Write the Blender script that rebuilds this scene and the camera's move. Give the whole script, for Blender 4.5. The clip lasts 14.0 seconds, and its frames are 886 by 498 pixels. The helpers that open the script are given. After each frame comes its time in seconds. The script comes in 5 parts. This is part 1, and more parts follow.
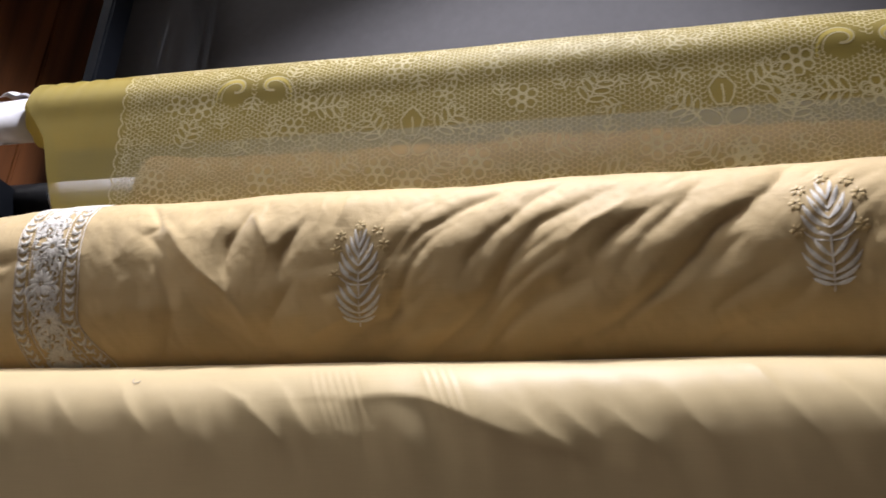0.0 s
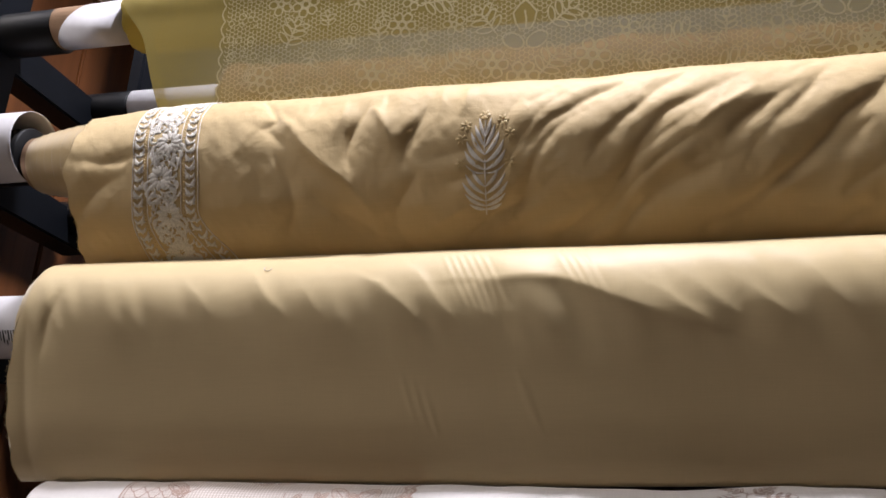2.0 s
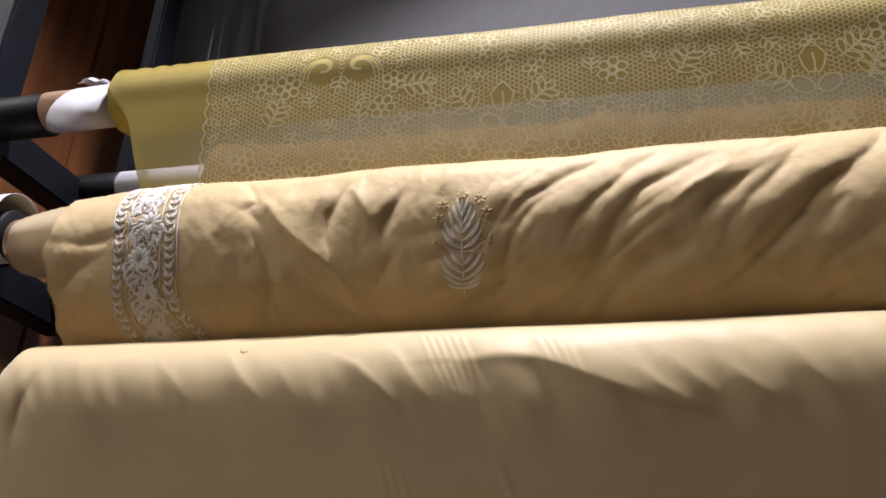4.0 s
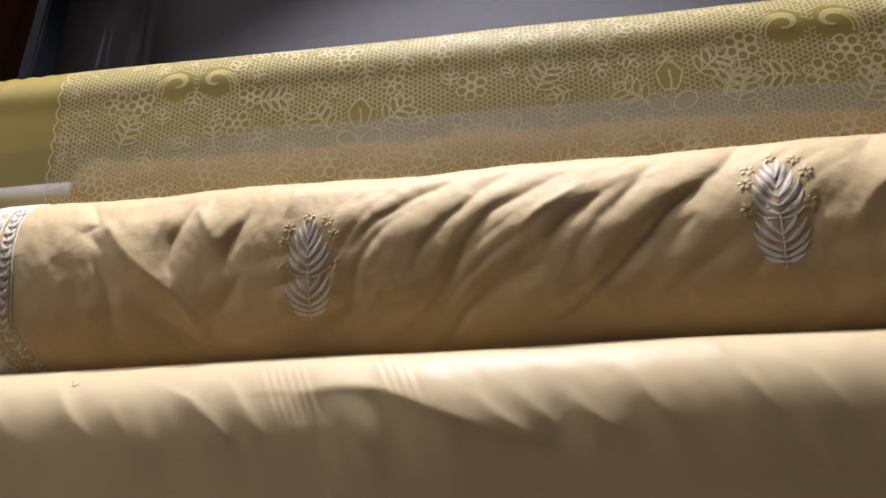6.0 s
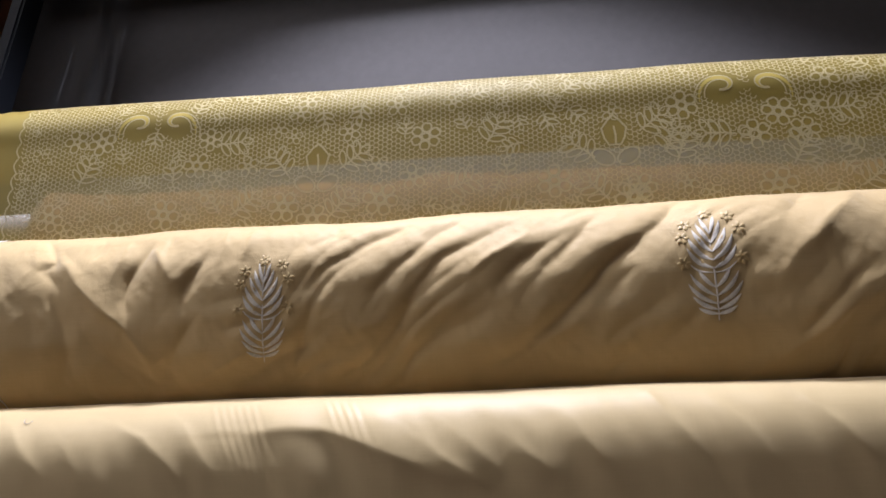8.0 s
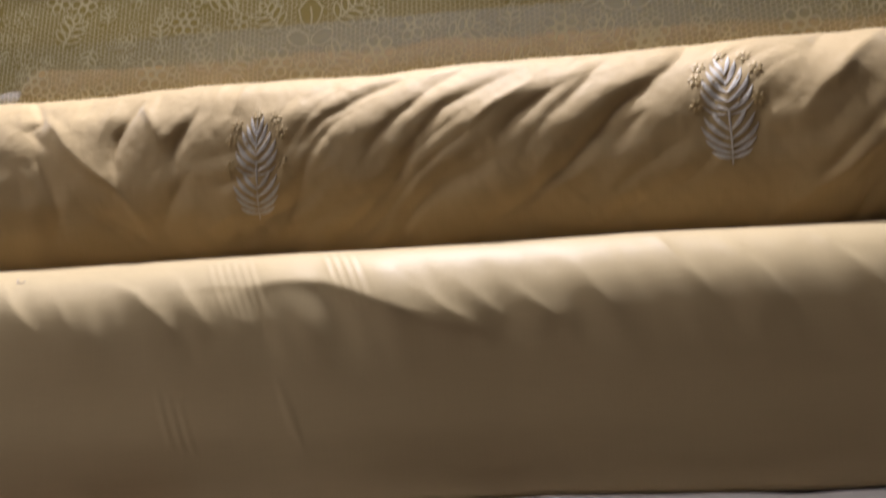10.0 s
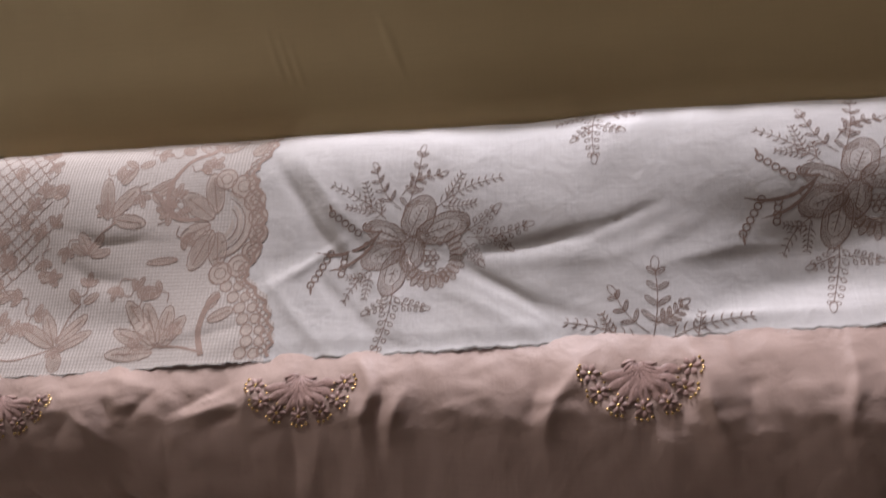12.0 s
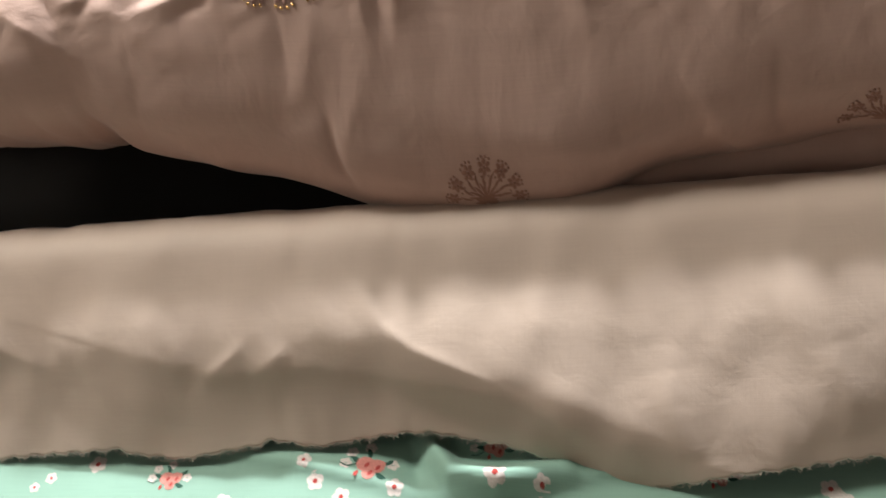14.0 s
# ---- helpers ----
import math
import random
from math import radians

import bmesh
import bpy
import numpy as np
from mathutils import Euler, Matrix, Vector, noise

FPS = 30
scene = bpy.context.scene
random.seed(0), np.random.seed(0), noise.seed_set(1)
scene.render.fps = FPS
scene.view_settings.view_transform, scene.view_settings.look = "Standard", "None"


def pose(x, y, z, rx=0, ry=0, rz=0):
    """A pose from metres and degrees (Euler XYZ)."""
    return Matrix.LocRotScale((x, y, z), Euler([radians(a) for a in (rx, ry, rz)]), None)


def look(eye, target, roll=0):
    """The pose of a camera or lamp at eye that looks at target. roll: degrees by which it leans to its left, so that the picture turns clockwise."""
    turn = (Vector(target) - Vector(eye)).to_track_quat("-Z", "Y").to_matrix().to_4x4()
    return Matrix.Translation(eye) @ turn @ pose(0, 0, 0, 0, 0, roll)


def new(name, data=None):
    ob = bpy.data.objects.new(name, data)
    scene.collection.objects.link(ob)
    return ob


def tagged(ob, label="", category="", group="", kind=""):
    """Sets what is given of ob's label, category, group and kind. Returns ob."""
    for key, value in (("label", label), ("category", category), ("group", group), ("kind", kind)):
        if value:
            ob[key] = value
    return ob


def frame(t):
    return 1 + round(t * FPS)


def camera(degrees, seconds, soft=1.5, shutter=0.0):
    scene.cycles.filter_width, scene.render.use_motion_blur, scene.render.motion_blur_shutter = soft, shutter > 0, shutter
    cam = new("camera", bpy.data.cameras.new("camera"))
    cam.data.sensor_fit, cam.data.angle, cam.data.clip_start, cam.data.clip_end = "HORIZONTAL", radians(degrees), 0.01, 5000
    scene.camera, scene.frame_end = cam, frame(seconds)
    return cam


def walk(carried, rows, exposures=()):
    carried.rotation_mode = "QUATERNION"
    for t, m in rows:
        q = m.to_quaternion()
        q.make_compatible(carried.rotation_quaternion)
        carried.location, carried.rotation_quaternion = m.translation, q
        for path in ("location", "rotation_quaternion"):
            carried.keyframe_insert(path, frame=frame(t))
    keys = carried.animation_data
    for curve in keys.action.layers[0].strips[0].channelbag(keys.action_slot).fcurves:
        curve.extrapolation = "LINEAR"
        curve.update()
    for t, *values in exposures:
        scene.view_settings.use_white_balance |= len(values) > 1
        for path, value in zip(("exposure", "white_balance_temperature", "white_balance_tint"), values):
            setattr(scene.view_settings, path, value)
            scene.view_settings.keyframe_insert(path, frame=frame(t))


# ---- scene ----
cam = camera(55.5, 14.0, 1.6, 0.3)
METRES, EYE, TILT, LEAN, TURN = 0.75, 1.5, 23.96, -3.1, 13.37
ROWS = [
    (0.0, 0.0, 0.0, 0.0, 0.0, 0.0, -0.0),
    (0.5, -0.0803, 0.0047, -0.0103, 0.64, -0.02, 0.35),
    (1.0, -0.1186, -0.0217, -0.0142, -0.09, -0.35, 0.49),
    (1.5, -0.1241, -0.0296, -0.0206, -0.24, -3.13, 0.38),
    (2.0, -0.1324, -0.0197, -0.0493, -0.47, -4.18, 0.31),
    (2.5, -0.1448, -0.0132, -0.0428, -0.63, -3.82, 0.44),
    (5.0, -0.0663, -0.0009, -0.0586, -0.93, 2.95, 1.28),
    (5.5, -0.0422, 0.0087, -0.0696, -2.66, 1.46, 1.48),
    (6.0, -0.004, 0.0157, -0.0297, -3.53, 1.32, 1.26),
    (6.5, 0.0079, -0.0062, 0.0106, -4.35, 1.65, -0.23),
    (7.0, 0.004, -0.0102, 0.0045, -5.89, 2.68, -0.48),
    (9.5, 0.0184, 0.0036, -0.0417, -5.5, 3.16, 1.3),
    (10.0, 0.0196, 0.0164, -0.0729, -5.19, -2.55, 1.03),
    (10.5, -0.0022, 0.0024, -0.1449, -4.8, -8.24, 0.82),
    (11.0, -0.0251, -0.0281, -0.1984, -4.54, -9.44, 0.8),
    (11.5, -0.0435, -0.0568, -0.2316, -3.99, -9.07, 0.8),
    (12.0, -0.0554, -0.0674, -0.2663, -3.84, -11.98, 1.08),
    (12.5, -0.1, -0.0527, -0.3143, -4.14, -14.84, 2.1),
    (13.0, -0.1492, -0.0344, -0.3685, -4.64, -18.67, 3.4),
    (13.5, -0.1345, -0.0244, -0.4285, -5.88, -22.19, 3.09),
    (14.0, -0.0877, -0.0154, -0.4509, -6.41, -25.42, 2.99),
]
walk(cam, [(t, pose(0, 0, EYE, TILT, LEAN, TURN) @ pose(METRES * x, METRES * y, METRES * z, 90 + pitch, roll, yaw)) for t, x, y, z, yaw, pitch, roll in ROWS],
     [(0.0, -0.05, 5950, 14), (1.5, 0.04, 6050, 15), (2.7, 0.0, 6050, 16), (5.0, 0.0, 5950, 17), (7.0, -0.03, 5800, 16), (9.5, 0.0, 5900, 17), (10.0, -0.15, 6000, 18), (10.5, -0.2, 6100, 21), (11.0, -0.12, 6050, 20), (11.5, -0.12, 6000, 19), (12.0, -0.14, 6150, 17), (12.5, -0.06, 6400, 12),
      (13.0, 0.44, 6500, 10), (13.5, 0.98, 6500, 10), (14.0, 1.20, 6550, 9)])


# ---- world, lamps ----
world = bpy.data.worlds.new("day_outside")
scene.world = world
world.use_nodes = True
world.node_tree.nodes["Background"].inputs[0].default_value = (0.95, 0.92, 0.88, 1)
world.node_tree.nodes["Background"].inputs[1].default_value = 0.05

LAMP_AT = Vector((-0.15, 0.33, 2.88))
spot_data = bpy.data.lights.new("spot_beam", "SPOT")
spot_data.energy, spot_data.shadow_soft_size, spot_data.color = 112, 0.055, (1.0, 0.975, 0.99)
spot_data.spot_size, spot_data.spot_blend = radians(95), 0.4
spot_beam = new("spot_beam", spot_data)
spot_beam.matrix_world = look(LAMP_AT, (-0.10, 0.56, 1.5))

# weak frontal fill, added in an assumed opening behind the camera
front_fill_data = bpy.data.lights.new("unseen_front_fill", "AREA")
front_fill_data.shape, front_fill_data.size, front_fill_data.size_y, front_fill_data.energy, front_fill_data.color = "RECTANGLE", 1.5, 2.2, 0.8, (1.0, 0.94, 0.88)
front_fill = new("unseen_front_fill", front_fill_data)
front_fill.matrix_world = look((-1.0, -2.95, 1.5), (-1.0, 0.5, 1.5))

# added fill from the upper left, so that undersides and right sides darken
fill_panel_data = bpy.data.lights.new("ceiling_fill_light", "AREA")
fill_panel_data.shape, fill_panel_data.size, fill_panel_data.size_y, fill_panel_data.energy, fill_panel_data.color = "RECTANGLE", 1.2, 0.6, 26.0, (1.0, 0.93, 0.85)
fill_panel = new("ceiling_fill_light", fill_panel_data)
fill_panel.matrix_world = look((-1.40, -0.35, 3.165), (-1.40, -0.34, 0.0))

# ---- materials ----


def nodes_of(name, rough=0.8, specular=0.5, metal=0.0):
    m = bpy.data.materials.new(name)
    m.use_nodes = True
    t = m.node_tree
    b = t.nodes["Principled BSDF"]
    b.inputs["Roughness"].default_value = rough
    b.inputs["Specular IOR Level"].default_value = specular
    b.inputs["Metallic"].default_value = metal
    return m, t, b


def node(t, kind, **given):
    n = t.nodes.new(kind)
    for key, value in given.items():
        n.inputs[key].default_value = value
    return n


def noise_of(t, coord, scale, detail, stretch=(1, 1, 1)):
    mp = node(t, "ShaderNodeMapping", Scale=stretch)
    t.links.new(coord, mp.inputs["Vector"])
    n = node(t, "ShaderNodeTexNoise", Scale=scale, Detail=detail)
    t.links.new(mp.outputs[0], n.inputs["Vector"])
    return n.outputs["Fac"]


def ramp(t, fac, stops):
    r = t.nodes.new("ShaderNodeValToRGB")
    while len(r.color_ramp.elements) < len(stops):
        r.color_ramp.elements.new(0.5)
    for e, (at, c) in zip(r.color_ramp.elements, stops):
        e.position, e.color = at, (*c, 1)
    t.links.new(fac, r.inputs[0])
    return r.outputs[0]


def mixed(t, fac, a, b, blend="MIX"):
    m = t.nodes.new("ShaderNodeMix")
    m.data_type, m.blend_type = "RGBA", blend
    for sock, v in ((m.inputs["Factor"], fac), (m.inputs["A"], a), (m.inputs["B"], b)):
        if isinstance(v, (int, float)):
            sock.default_value = v
        elif isinstance(v, tuple):
            sock.default_value = (*v, 1)
        else:
            t.links.new(v, sock)
    return m.outputs["Result"]


def bumped(t, b, height, strength, distance):
    n = node(t, "ShaderNodeBump", Strength=strength, Distance=distance)
    t.links.new(height, n.inputs["Height"])
    t.links.new(n.outputs[0], b.inputs["Normal"])


def tone(c, k):
    return tuple(min(1.0, v * k) for v in c)


def cloth_mat(name, colour, rough=0.75, sheen=0.25, spread=0.10, slub=0.5, specular=0.3, sheer=0.0, warm=(1, 1, 1), crush=0.07):
    """Woven cloth: threads both ways, slubs, and slow changes of tone."""
    m, t, b = nodes_of(name, rough, specular)
    uv = t.nodes.new("ShaderNodeUVMap").outputs[0]
    slow = noise_of(t, uv, 9, 3)
    weft = noise_of(t, uv, 60, 2, (0.5, 40, 1))
    warp = noise_of(t, uv, 60, 2, (40, 0.5, 1))
    base = ramp(t, slow, [(0.3, tone(colour, 1 - spread)), (0.7, tuple(v * w for v, w in zip(tone(colour, 1 + spread), warm)))])
    base = mixed(t, slub * 0.28, base, ramp(t, weft, [(0.35, (0.62, 0.60, 0.58)), (0.6, (1, 1, 1))]), "MULTIPLY")
    base = mixed(t, slub * 0.18, base, ramp(t, warp, [(0.35, (0.66, 0.64, 0.62)), (0.6, (1, 1, 1))]), "MULTIPLY")
    t.links.new(base, b.inputs["Base Color"])
    b.inputs["Sheen Weight"].default_value, b.inputs["Sheen Roughness"].default_value = sheen, 0.4
    both = t.nodes.new("ShaderNodeMath")
    t.links.new(weft, both.inputs[0])
    t.links.new(warp, both.inputs[1])
    crumple = node(t, "ShaderNodeTexNoise", Scale=48.0, Detail=4.0, Roughness=0.5, Distortion=0.4)
    t.links.new(uv, crumple.inputs["Vector"])
    crease = node(t, "ShaderNodeBump", Strength=crush, Distance=0.004)
    t.links.new(crumple.outputs["Fac"], crease.inputs["Height"])
    folds = node(t, "ShaderNodeTexNoise", Scale=30.0, Detail=2.0, Roughness=0.45, Distortion=0.9)
    folds.noise_type = "RIDGED_MULTIFRACTAL"
    t.links.new(uv, folds.inputs["Vector"])
    fold_bump = node(t, "ShaderNodeBump", Strength=min(1.0, crush * 1.4), Distance=0.0011)
    t.links.new(folds.outputs["Fac"], fold_bump.inputs["Height"])
    t.links.new(fold_bump.outputs[0], crease.inputs["Normal"])
    weave = node(t, "ShaderNodeBump", Strength=0.14, Distance=0.0004)
    t.links.new(both.outputs[0], weave.inputs["Height"])
    t.links.new(crease.outputs[0], weave.inputs["Normal"])
    t.links.new(weave.outputs[0], b.inputs["Normal"])
    if sheer:
        clear, mix = t.nodes.new("ShaderNodeBsdfTransparent"), t.nodes.new("ShaderNodeMixShader")
        mix.inputs[0].default_value = 1 - sheer
        t.links.new(clear.outputs[0], mix.inputs[1])
        t.links.new(b.outputs[0], mix.inputs[2])
        t.links.new(mix.outputs[0], t.nodes["Material Output"].inputs["Surface"])
    return m


def thread_mat(name, colour, rough=0.45, sheen=0.3):
    """Embroidery thread or print: fine streaks of tone."""
    m, t, b = nodes_of(name, rough, 0.4)
    where = t.nodes.new("ShaderNodeTexCoord").outputs["Object"]
    streak = noise_of(t, where, 900, 2)
    broad = noise_of(t, where, 60, 2)
    c = ramp(t, streak, [(0.3, tone(colour, 0.84)), (0.7, tone(colour, 1.1))])
    t.links.new(mixed(t, 0.4, c, ramp(t, broad, [(0.3, (0.8, 0.78, 0.76)), (0.7, (1, 1, 1))]), "MULTIPLY"), b.inputs["Base Color"])
    b.inputs["Sheen Weight"].default_value = sheen
    bumped(t, b, streak, 0.3, 0.0004)
    return m


def surface_mat(name, colour, rough, spread=0.15, scale=6.0, stretch=(1, 1, 1), bump=0.1, specular=0.5, metal=0.0, fine=90.0):
    """A hard surface with slow stains and a fine grain."""
    m, t, b = nodes_of(name, rough, specular, metal)
    where = t.nodes.new("ShaderNodeTexCoord").outputs["Object"]
    slow, grain = noise_of(t, where, scale, 4, stretch), noise_of(t, where, fine, 3, stretch)
    c = ramp(t, slow, [(0.3, tone(colour, 1 - spread)), (0.7, tone(colour, 1 + spread))])
    t.links.new(mixed(t, 0.35, c, ramp(t, grain, [(0.3, (0.75, 0.75, 0.75)), (0.7, (1, 1, 1))]), "MULTIPLY"), b.inputs["Base Color"])
    bumped(t, b, grain, bump, 0.001)
    return m


YELLOW = cloth_mat("yellow_voile", (0.52, 0.40, 0.068), 0.6, 0.2)
SHEER = cloth_mat("yellow_sheer", (0.40, 0.305, 0.055), 0.6, 0.2, sheer=0.38)
LACE_INK = thread_mat("lace_print_ink", (0.53, 0.44, 0.20), 0.7)
EMB = cloth_mat("beige_silk", (0.68, 0.505, 0.25), 0.6, 0.5, 0.10, 0.5, 0.3, crush=0.28)
CREAM = cloth_mat("cream_silk", (0.71, 0.555, 0.296), 0.5, 0.5, 0.06, 0.35, 0.4, crush=0.05)
WHITE = cloth_mat("white_satin", (0.79, 0.745, 0.72), 0.5, 0.25, 0.05, 1.0, 0.4, crush=0.25)
LACE_GROUND = cloth_mat("lace_ground", (0.80, 0.73, 0.68), 0.6, 0.3, 0.06, 1.0, 0.3)
PINK = cloth_mat("dusty_pink_silk", (0.60, 0.428, 0.362), 0.5, 0.35, 0.07, 0.4, 0.4, crush=0.34)
TAUPE = cloth_mat("taupe_silk", (0.62, 0.51, 0.425), 0.55, 0.3, 0.06, 0.35, 0.35, crush=0.15)
FRAY = thread_mat("frayed_threads", (0.74, 0.67, 0.58), 0.6)
MINT = cloth_mat("mint_cotton", (0.29, 0.49, 0.40), 0.75, 0.2, 0.08, 0.4)
PEACH = cloth_mat("peach_cloth", (0.19, 0.100, 0.042), 0.75, 0.2)
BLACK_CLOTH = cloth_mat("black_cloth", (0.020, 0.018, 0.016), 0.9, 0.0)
lg = LACE_GROUND.node_tree
lg_wave = node(lg, "ShaderNodeTexWave", Scale=130.0, Distortion=1.5)
lg.links.new(lg.nodes.new("ShaderNodeUVMap").outputs[0], lg_wave.inputs["Vector"])
lg_base = lg.nodes["Principled BSDF"].inputs["Base Color"]
lg.links.new(mixed(lg, 0.30, lg_base.links[0].from_socket, ramp(lg, lg_wave.outputs["Fac"], [(0.2, (0.62, 0.58, 0.56)), (0.7, (1, 1, 1))]), "MULTIPLY"), lg_base)
lg_cell = node(lg, "ShaderNodeTexVoronoi", Scale=420.0, Randomness=0.15)
lg.links.new(lg.nodes.new("ShaderNodeUVMap").outputs[0], lg_cell.inputs["Vector"])
lg.links.new(mixed(lg, 0.55, lg_base.links[0].from_socket, ramp(lg, lg_cell.outputs["Distance"], [(0.25, (1, 1, 1)), (0.62, (0.62, 0.53, 0.47))]), "MULTIPLY"), lg_base)
SILVER = thread_mat("silver_white_thread", (0.90, 0.85, 0.76), 0.55, 0.5)
GOLD = thread_mat("gold_thread", (0.76, 0.57, 0.27), 0.4, 0.3)
BROWN_INK = thread_mat("brown_print", (0.33, 0.22, 0.175), 0.7)
TAN_INK = thread_mat("tan_print", (0.665, 0.60, 0.56), 0.7)
LACE_BROWN = thread_mat("lace_flower_thread", (0.46, 0.32, 0.26), 0.6)
LACE_FILL = thread_mat("lace_fill_thread", (0.66, 0.545, 0.47), 0.65)
PINK_THREAD = thread_mat("pink_thread", (0.51, 0.32, 0.275), 0.4, 0.4)
RUST_THREAD = thread_mat("rust_thread", (0.38, 0.21, 0.155), 0.6)
BEAD = surface_mat("gold_bead", (0.75, 0.50, 0.20), 0.25, metal=0.8)
BLOSSOM = thread_mat("blossom_print", (0.80, 0.74, 0.70), 0.8)
RED_INK = thread_mat("red_print", (0.48, 0.06, 0.05), 0.8)
LEAF_INK = thread_mat("leaf_print", (0.02, 0.10, 0.07), 0.8)
ROSE_INK = thread_mat("rose_print", (0.70, 0.28, 0.24), 0.8)
STEEL = surface_mat("black_steel", (0.006, 0.0075, 0.011), 0.5, 0.3, 12, bump=0.08, specular=0.25)
RUBBER = surface_mat("black_plastic", (0.008, 0.008, 0.009), 0.5, 0.3, 20, specular=0.3)
BOARD = surface_mat("cardboard", (0.42, 0.26, 0.15), 0.85, 0.12, 14, (1, 6, 6), 0.3)
PAPER = surface_mat("white_paper", (0.74, 0.72, 0.74), 0.6, 0.06, 8, bump=0.06)
INK = surface_mat("black_ink", (0.03, 0.03, 0.03), 0.7)
CREAM_TUBE = surface_mat("cream_tube", (0.72, 0.64, 0.46), 0.6, 0.08, 8)
WOOD = surface_mat("red_brown_wood", (0.22, 0.080, 0.025), 0.45, 0.45, 5, (5, 5, 0.35), 0.25, fine=55)
wood_tree = WOOD.node_tree
wood_base = wood_tree.nodes["Principled BSDF"].inputs["Base Color"]
board_tone = ramp(wood_tree, wood_tree.nodes.new("ShaderNodeObjectInfo").outputs["Random"], [(0.0, (0.30, 0.27, 0.25)), (0.5, (0.75, 0.72, 0.70)), (1.0, (1.0, 1.0, 1.0))])
wood_tree.links.new(mixed(wood_tree, 1.0, wood_base.links[0].from_socket, board_tone, "MULTIPLY"), wood_base)
GREY = surface_mat("grey_panel", (0.082, 0.077, 0.078), 0.85, 0.06, 3, bump=0.05)
PLASTER = surface_mat("pale_plaster", (0.60, 0.57, 0.53), 0.9, 0.06, 3)
FLOOR = surface_mat("floor_tile", (0.24, 0.18, 0.14), 0.4, 0.12, 2)
FILM, film_tree, film_bsdf = nodes_of("clear_film", 0.12, 0.6)
film_bsdf.inputs["Base Color"].default_value = (0.75, 0.77, 0.8, 1)
film_streak = noise_of(film_tree, film_tree.nodes.new("ShaderNodeTexCoord").outputs["Object"], 16, 2, (2.5, 1, 0.25))
film_fac = ramp(film_tree, film_streak, [(0.42, (0.01, 0.01, 0.01)), (0.6, (0.022, 0.022, 0.022))])
film_mix = film_tree.nodes.new("ShaderNodeMixShader")
film_tree.links.new(film_fac, film_mix.inputs[0])
film_tree.links.new(film_tree.nodes.new("ShaderNodeBsdfTransparent").outputs[0], film_mix.inputs[1])
film_tree.links.new(film_bsdf.outputs[0], film_mix.inputs[2])
film_tree.links.new(film_mix.outputs[0], film_tree.nodes["Material Output"].inputs["Surface"])

# ---- shapes ----


def thing(name, label, category, at=(0, 0, 0), group="", kind=""):
    ob = new(name)
    ob.location = at
    ob.empty_display_size = 0.02
    return tagged(ob, label, category, group, kind)


def hang(ob, parent, label=""):
    if parent is not None:
        ob.parent = parent
        if parent.parent is None:
            ob.matrix_parent_inverse = Matrix.Translation(-parent.location)
    return tagged(ob, label)


def mesh_part(name, verts, faces, mat, parent=None, label="", uvs=None, smooth=True):
    """One mesh object from numpy corners and faces of one size."""
    verts, faces = np.asarray(verts, np.float32), np.asarray(faces, np.int32)
    me = bpy.data.meshes.new(name)
    n, k = faces.shape
    me.vertices.add(len(verts))
    me.vertices.foreach_set("co", verts.ravel())
    me.loops.add(n * k)
    me.loops.foreach_set("vertex_index", faces.ravel())
    me.polygons.add(n)
    me.polygons.foreach_set("loop_start", np.arange(0, n * k, k, dtype=np.int32))
    if uvs is not None:
        me.uv_layers.new(name="uv").data.foreach_set("uv", np.asarray(uvs, np.float32)[faces.ravel()].ravel())
    me.polygons.foreach_set("use_smooth", np.full(n, smooth))
    me.update(calc_edges=True)
    me.validate()
    me.materials.append(mat)
    return hang(new(name, me), parent, label)


def part(name, bm, mat, parent=None, label="", smooth=False):
    me = bpy.data.meshes.new(name)
    bm.to_mesh(me)
    bm.free()
    me.materials.append(mat)
    me.polygons.foreach_set("use_smooth", [smooth] * len(me.polygons))
    return hang(new(name, me), parent, label)


def box(x0, x1, y0, y1, z0, z1, bevel=0.0):
    bm = bmesh.new()
    bmesh.ops.create_cube(bm, size=1)
    for v in bm.verts:
        v.co = Vector(((x0 + x1) / 2 + v.co.x * (x1 - x0), (y0 + y1) / 2 + v.co.y * (y1 - y0), (z0 + z1) / 2 + v.co.z * (z1 - z0)))
    if bevel:
        bmesh.ops.bevel(bm, geom=bm.edges[:], offset=bevel, segments=2, affect="EDGES")
    return bm


def tube(x0, x1, y, z, r, inner=0.0, n=40, slant=0.0):
    """A tube along x; slant cuts its right end askew."""
    a = np.linspace(0, 2 * np.pi, n, endpoint=False)
    ring = lambda x, q, k: np.c_[x + k * np.sin(a), y + q * np.cos(a), z + q * np.sin(a)]
    soft = min(0.0012, r * 0.08)
    rings = [ring(x0, r - soft, 0), ring(x0 + soft, r, 0), ring(x1 - soft, r, slant), ring(x1, r - soft, slant)]
    if inner:
        rings += [ring(x1, inner, slant), ring(x0, inner, 0)]
    m = len(rings)
    v = np.vstack(rings)
    f = []
    for i in range(m if inner else m - 1):
        j = (i + 1) % m
        f += [(i * n + k, i * n + (k + 1) % n, j * n + (k + 1) % n, j * n + k) for k in range(n)]
    bm = bmesh.new()
    bv = [bm.verts.new(p) for p in v]
    for q in f:
        bm.faces.new([bv[i] for i in q])
    if not inner:
        bm.faces.new(bv[:n][::-1])
        bm.faces.new(bv[-n:])
    bmesh.ops.recalc_face_normals(bm, faces=bm.faces)
    return bm

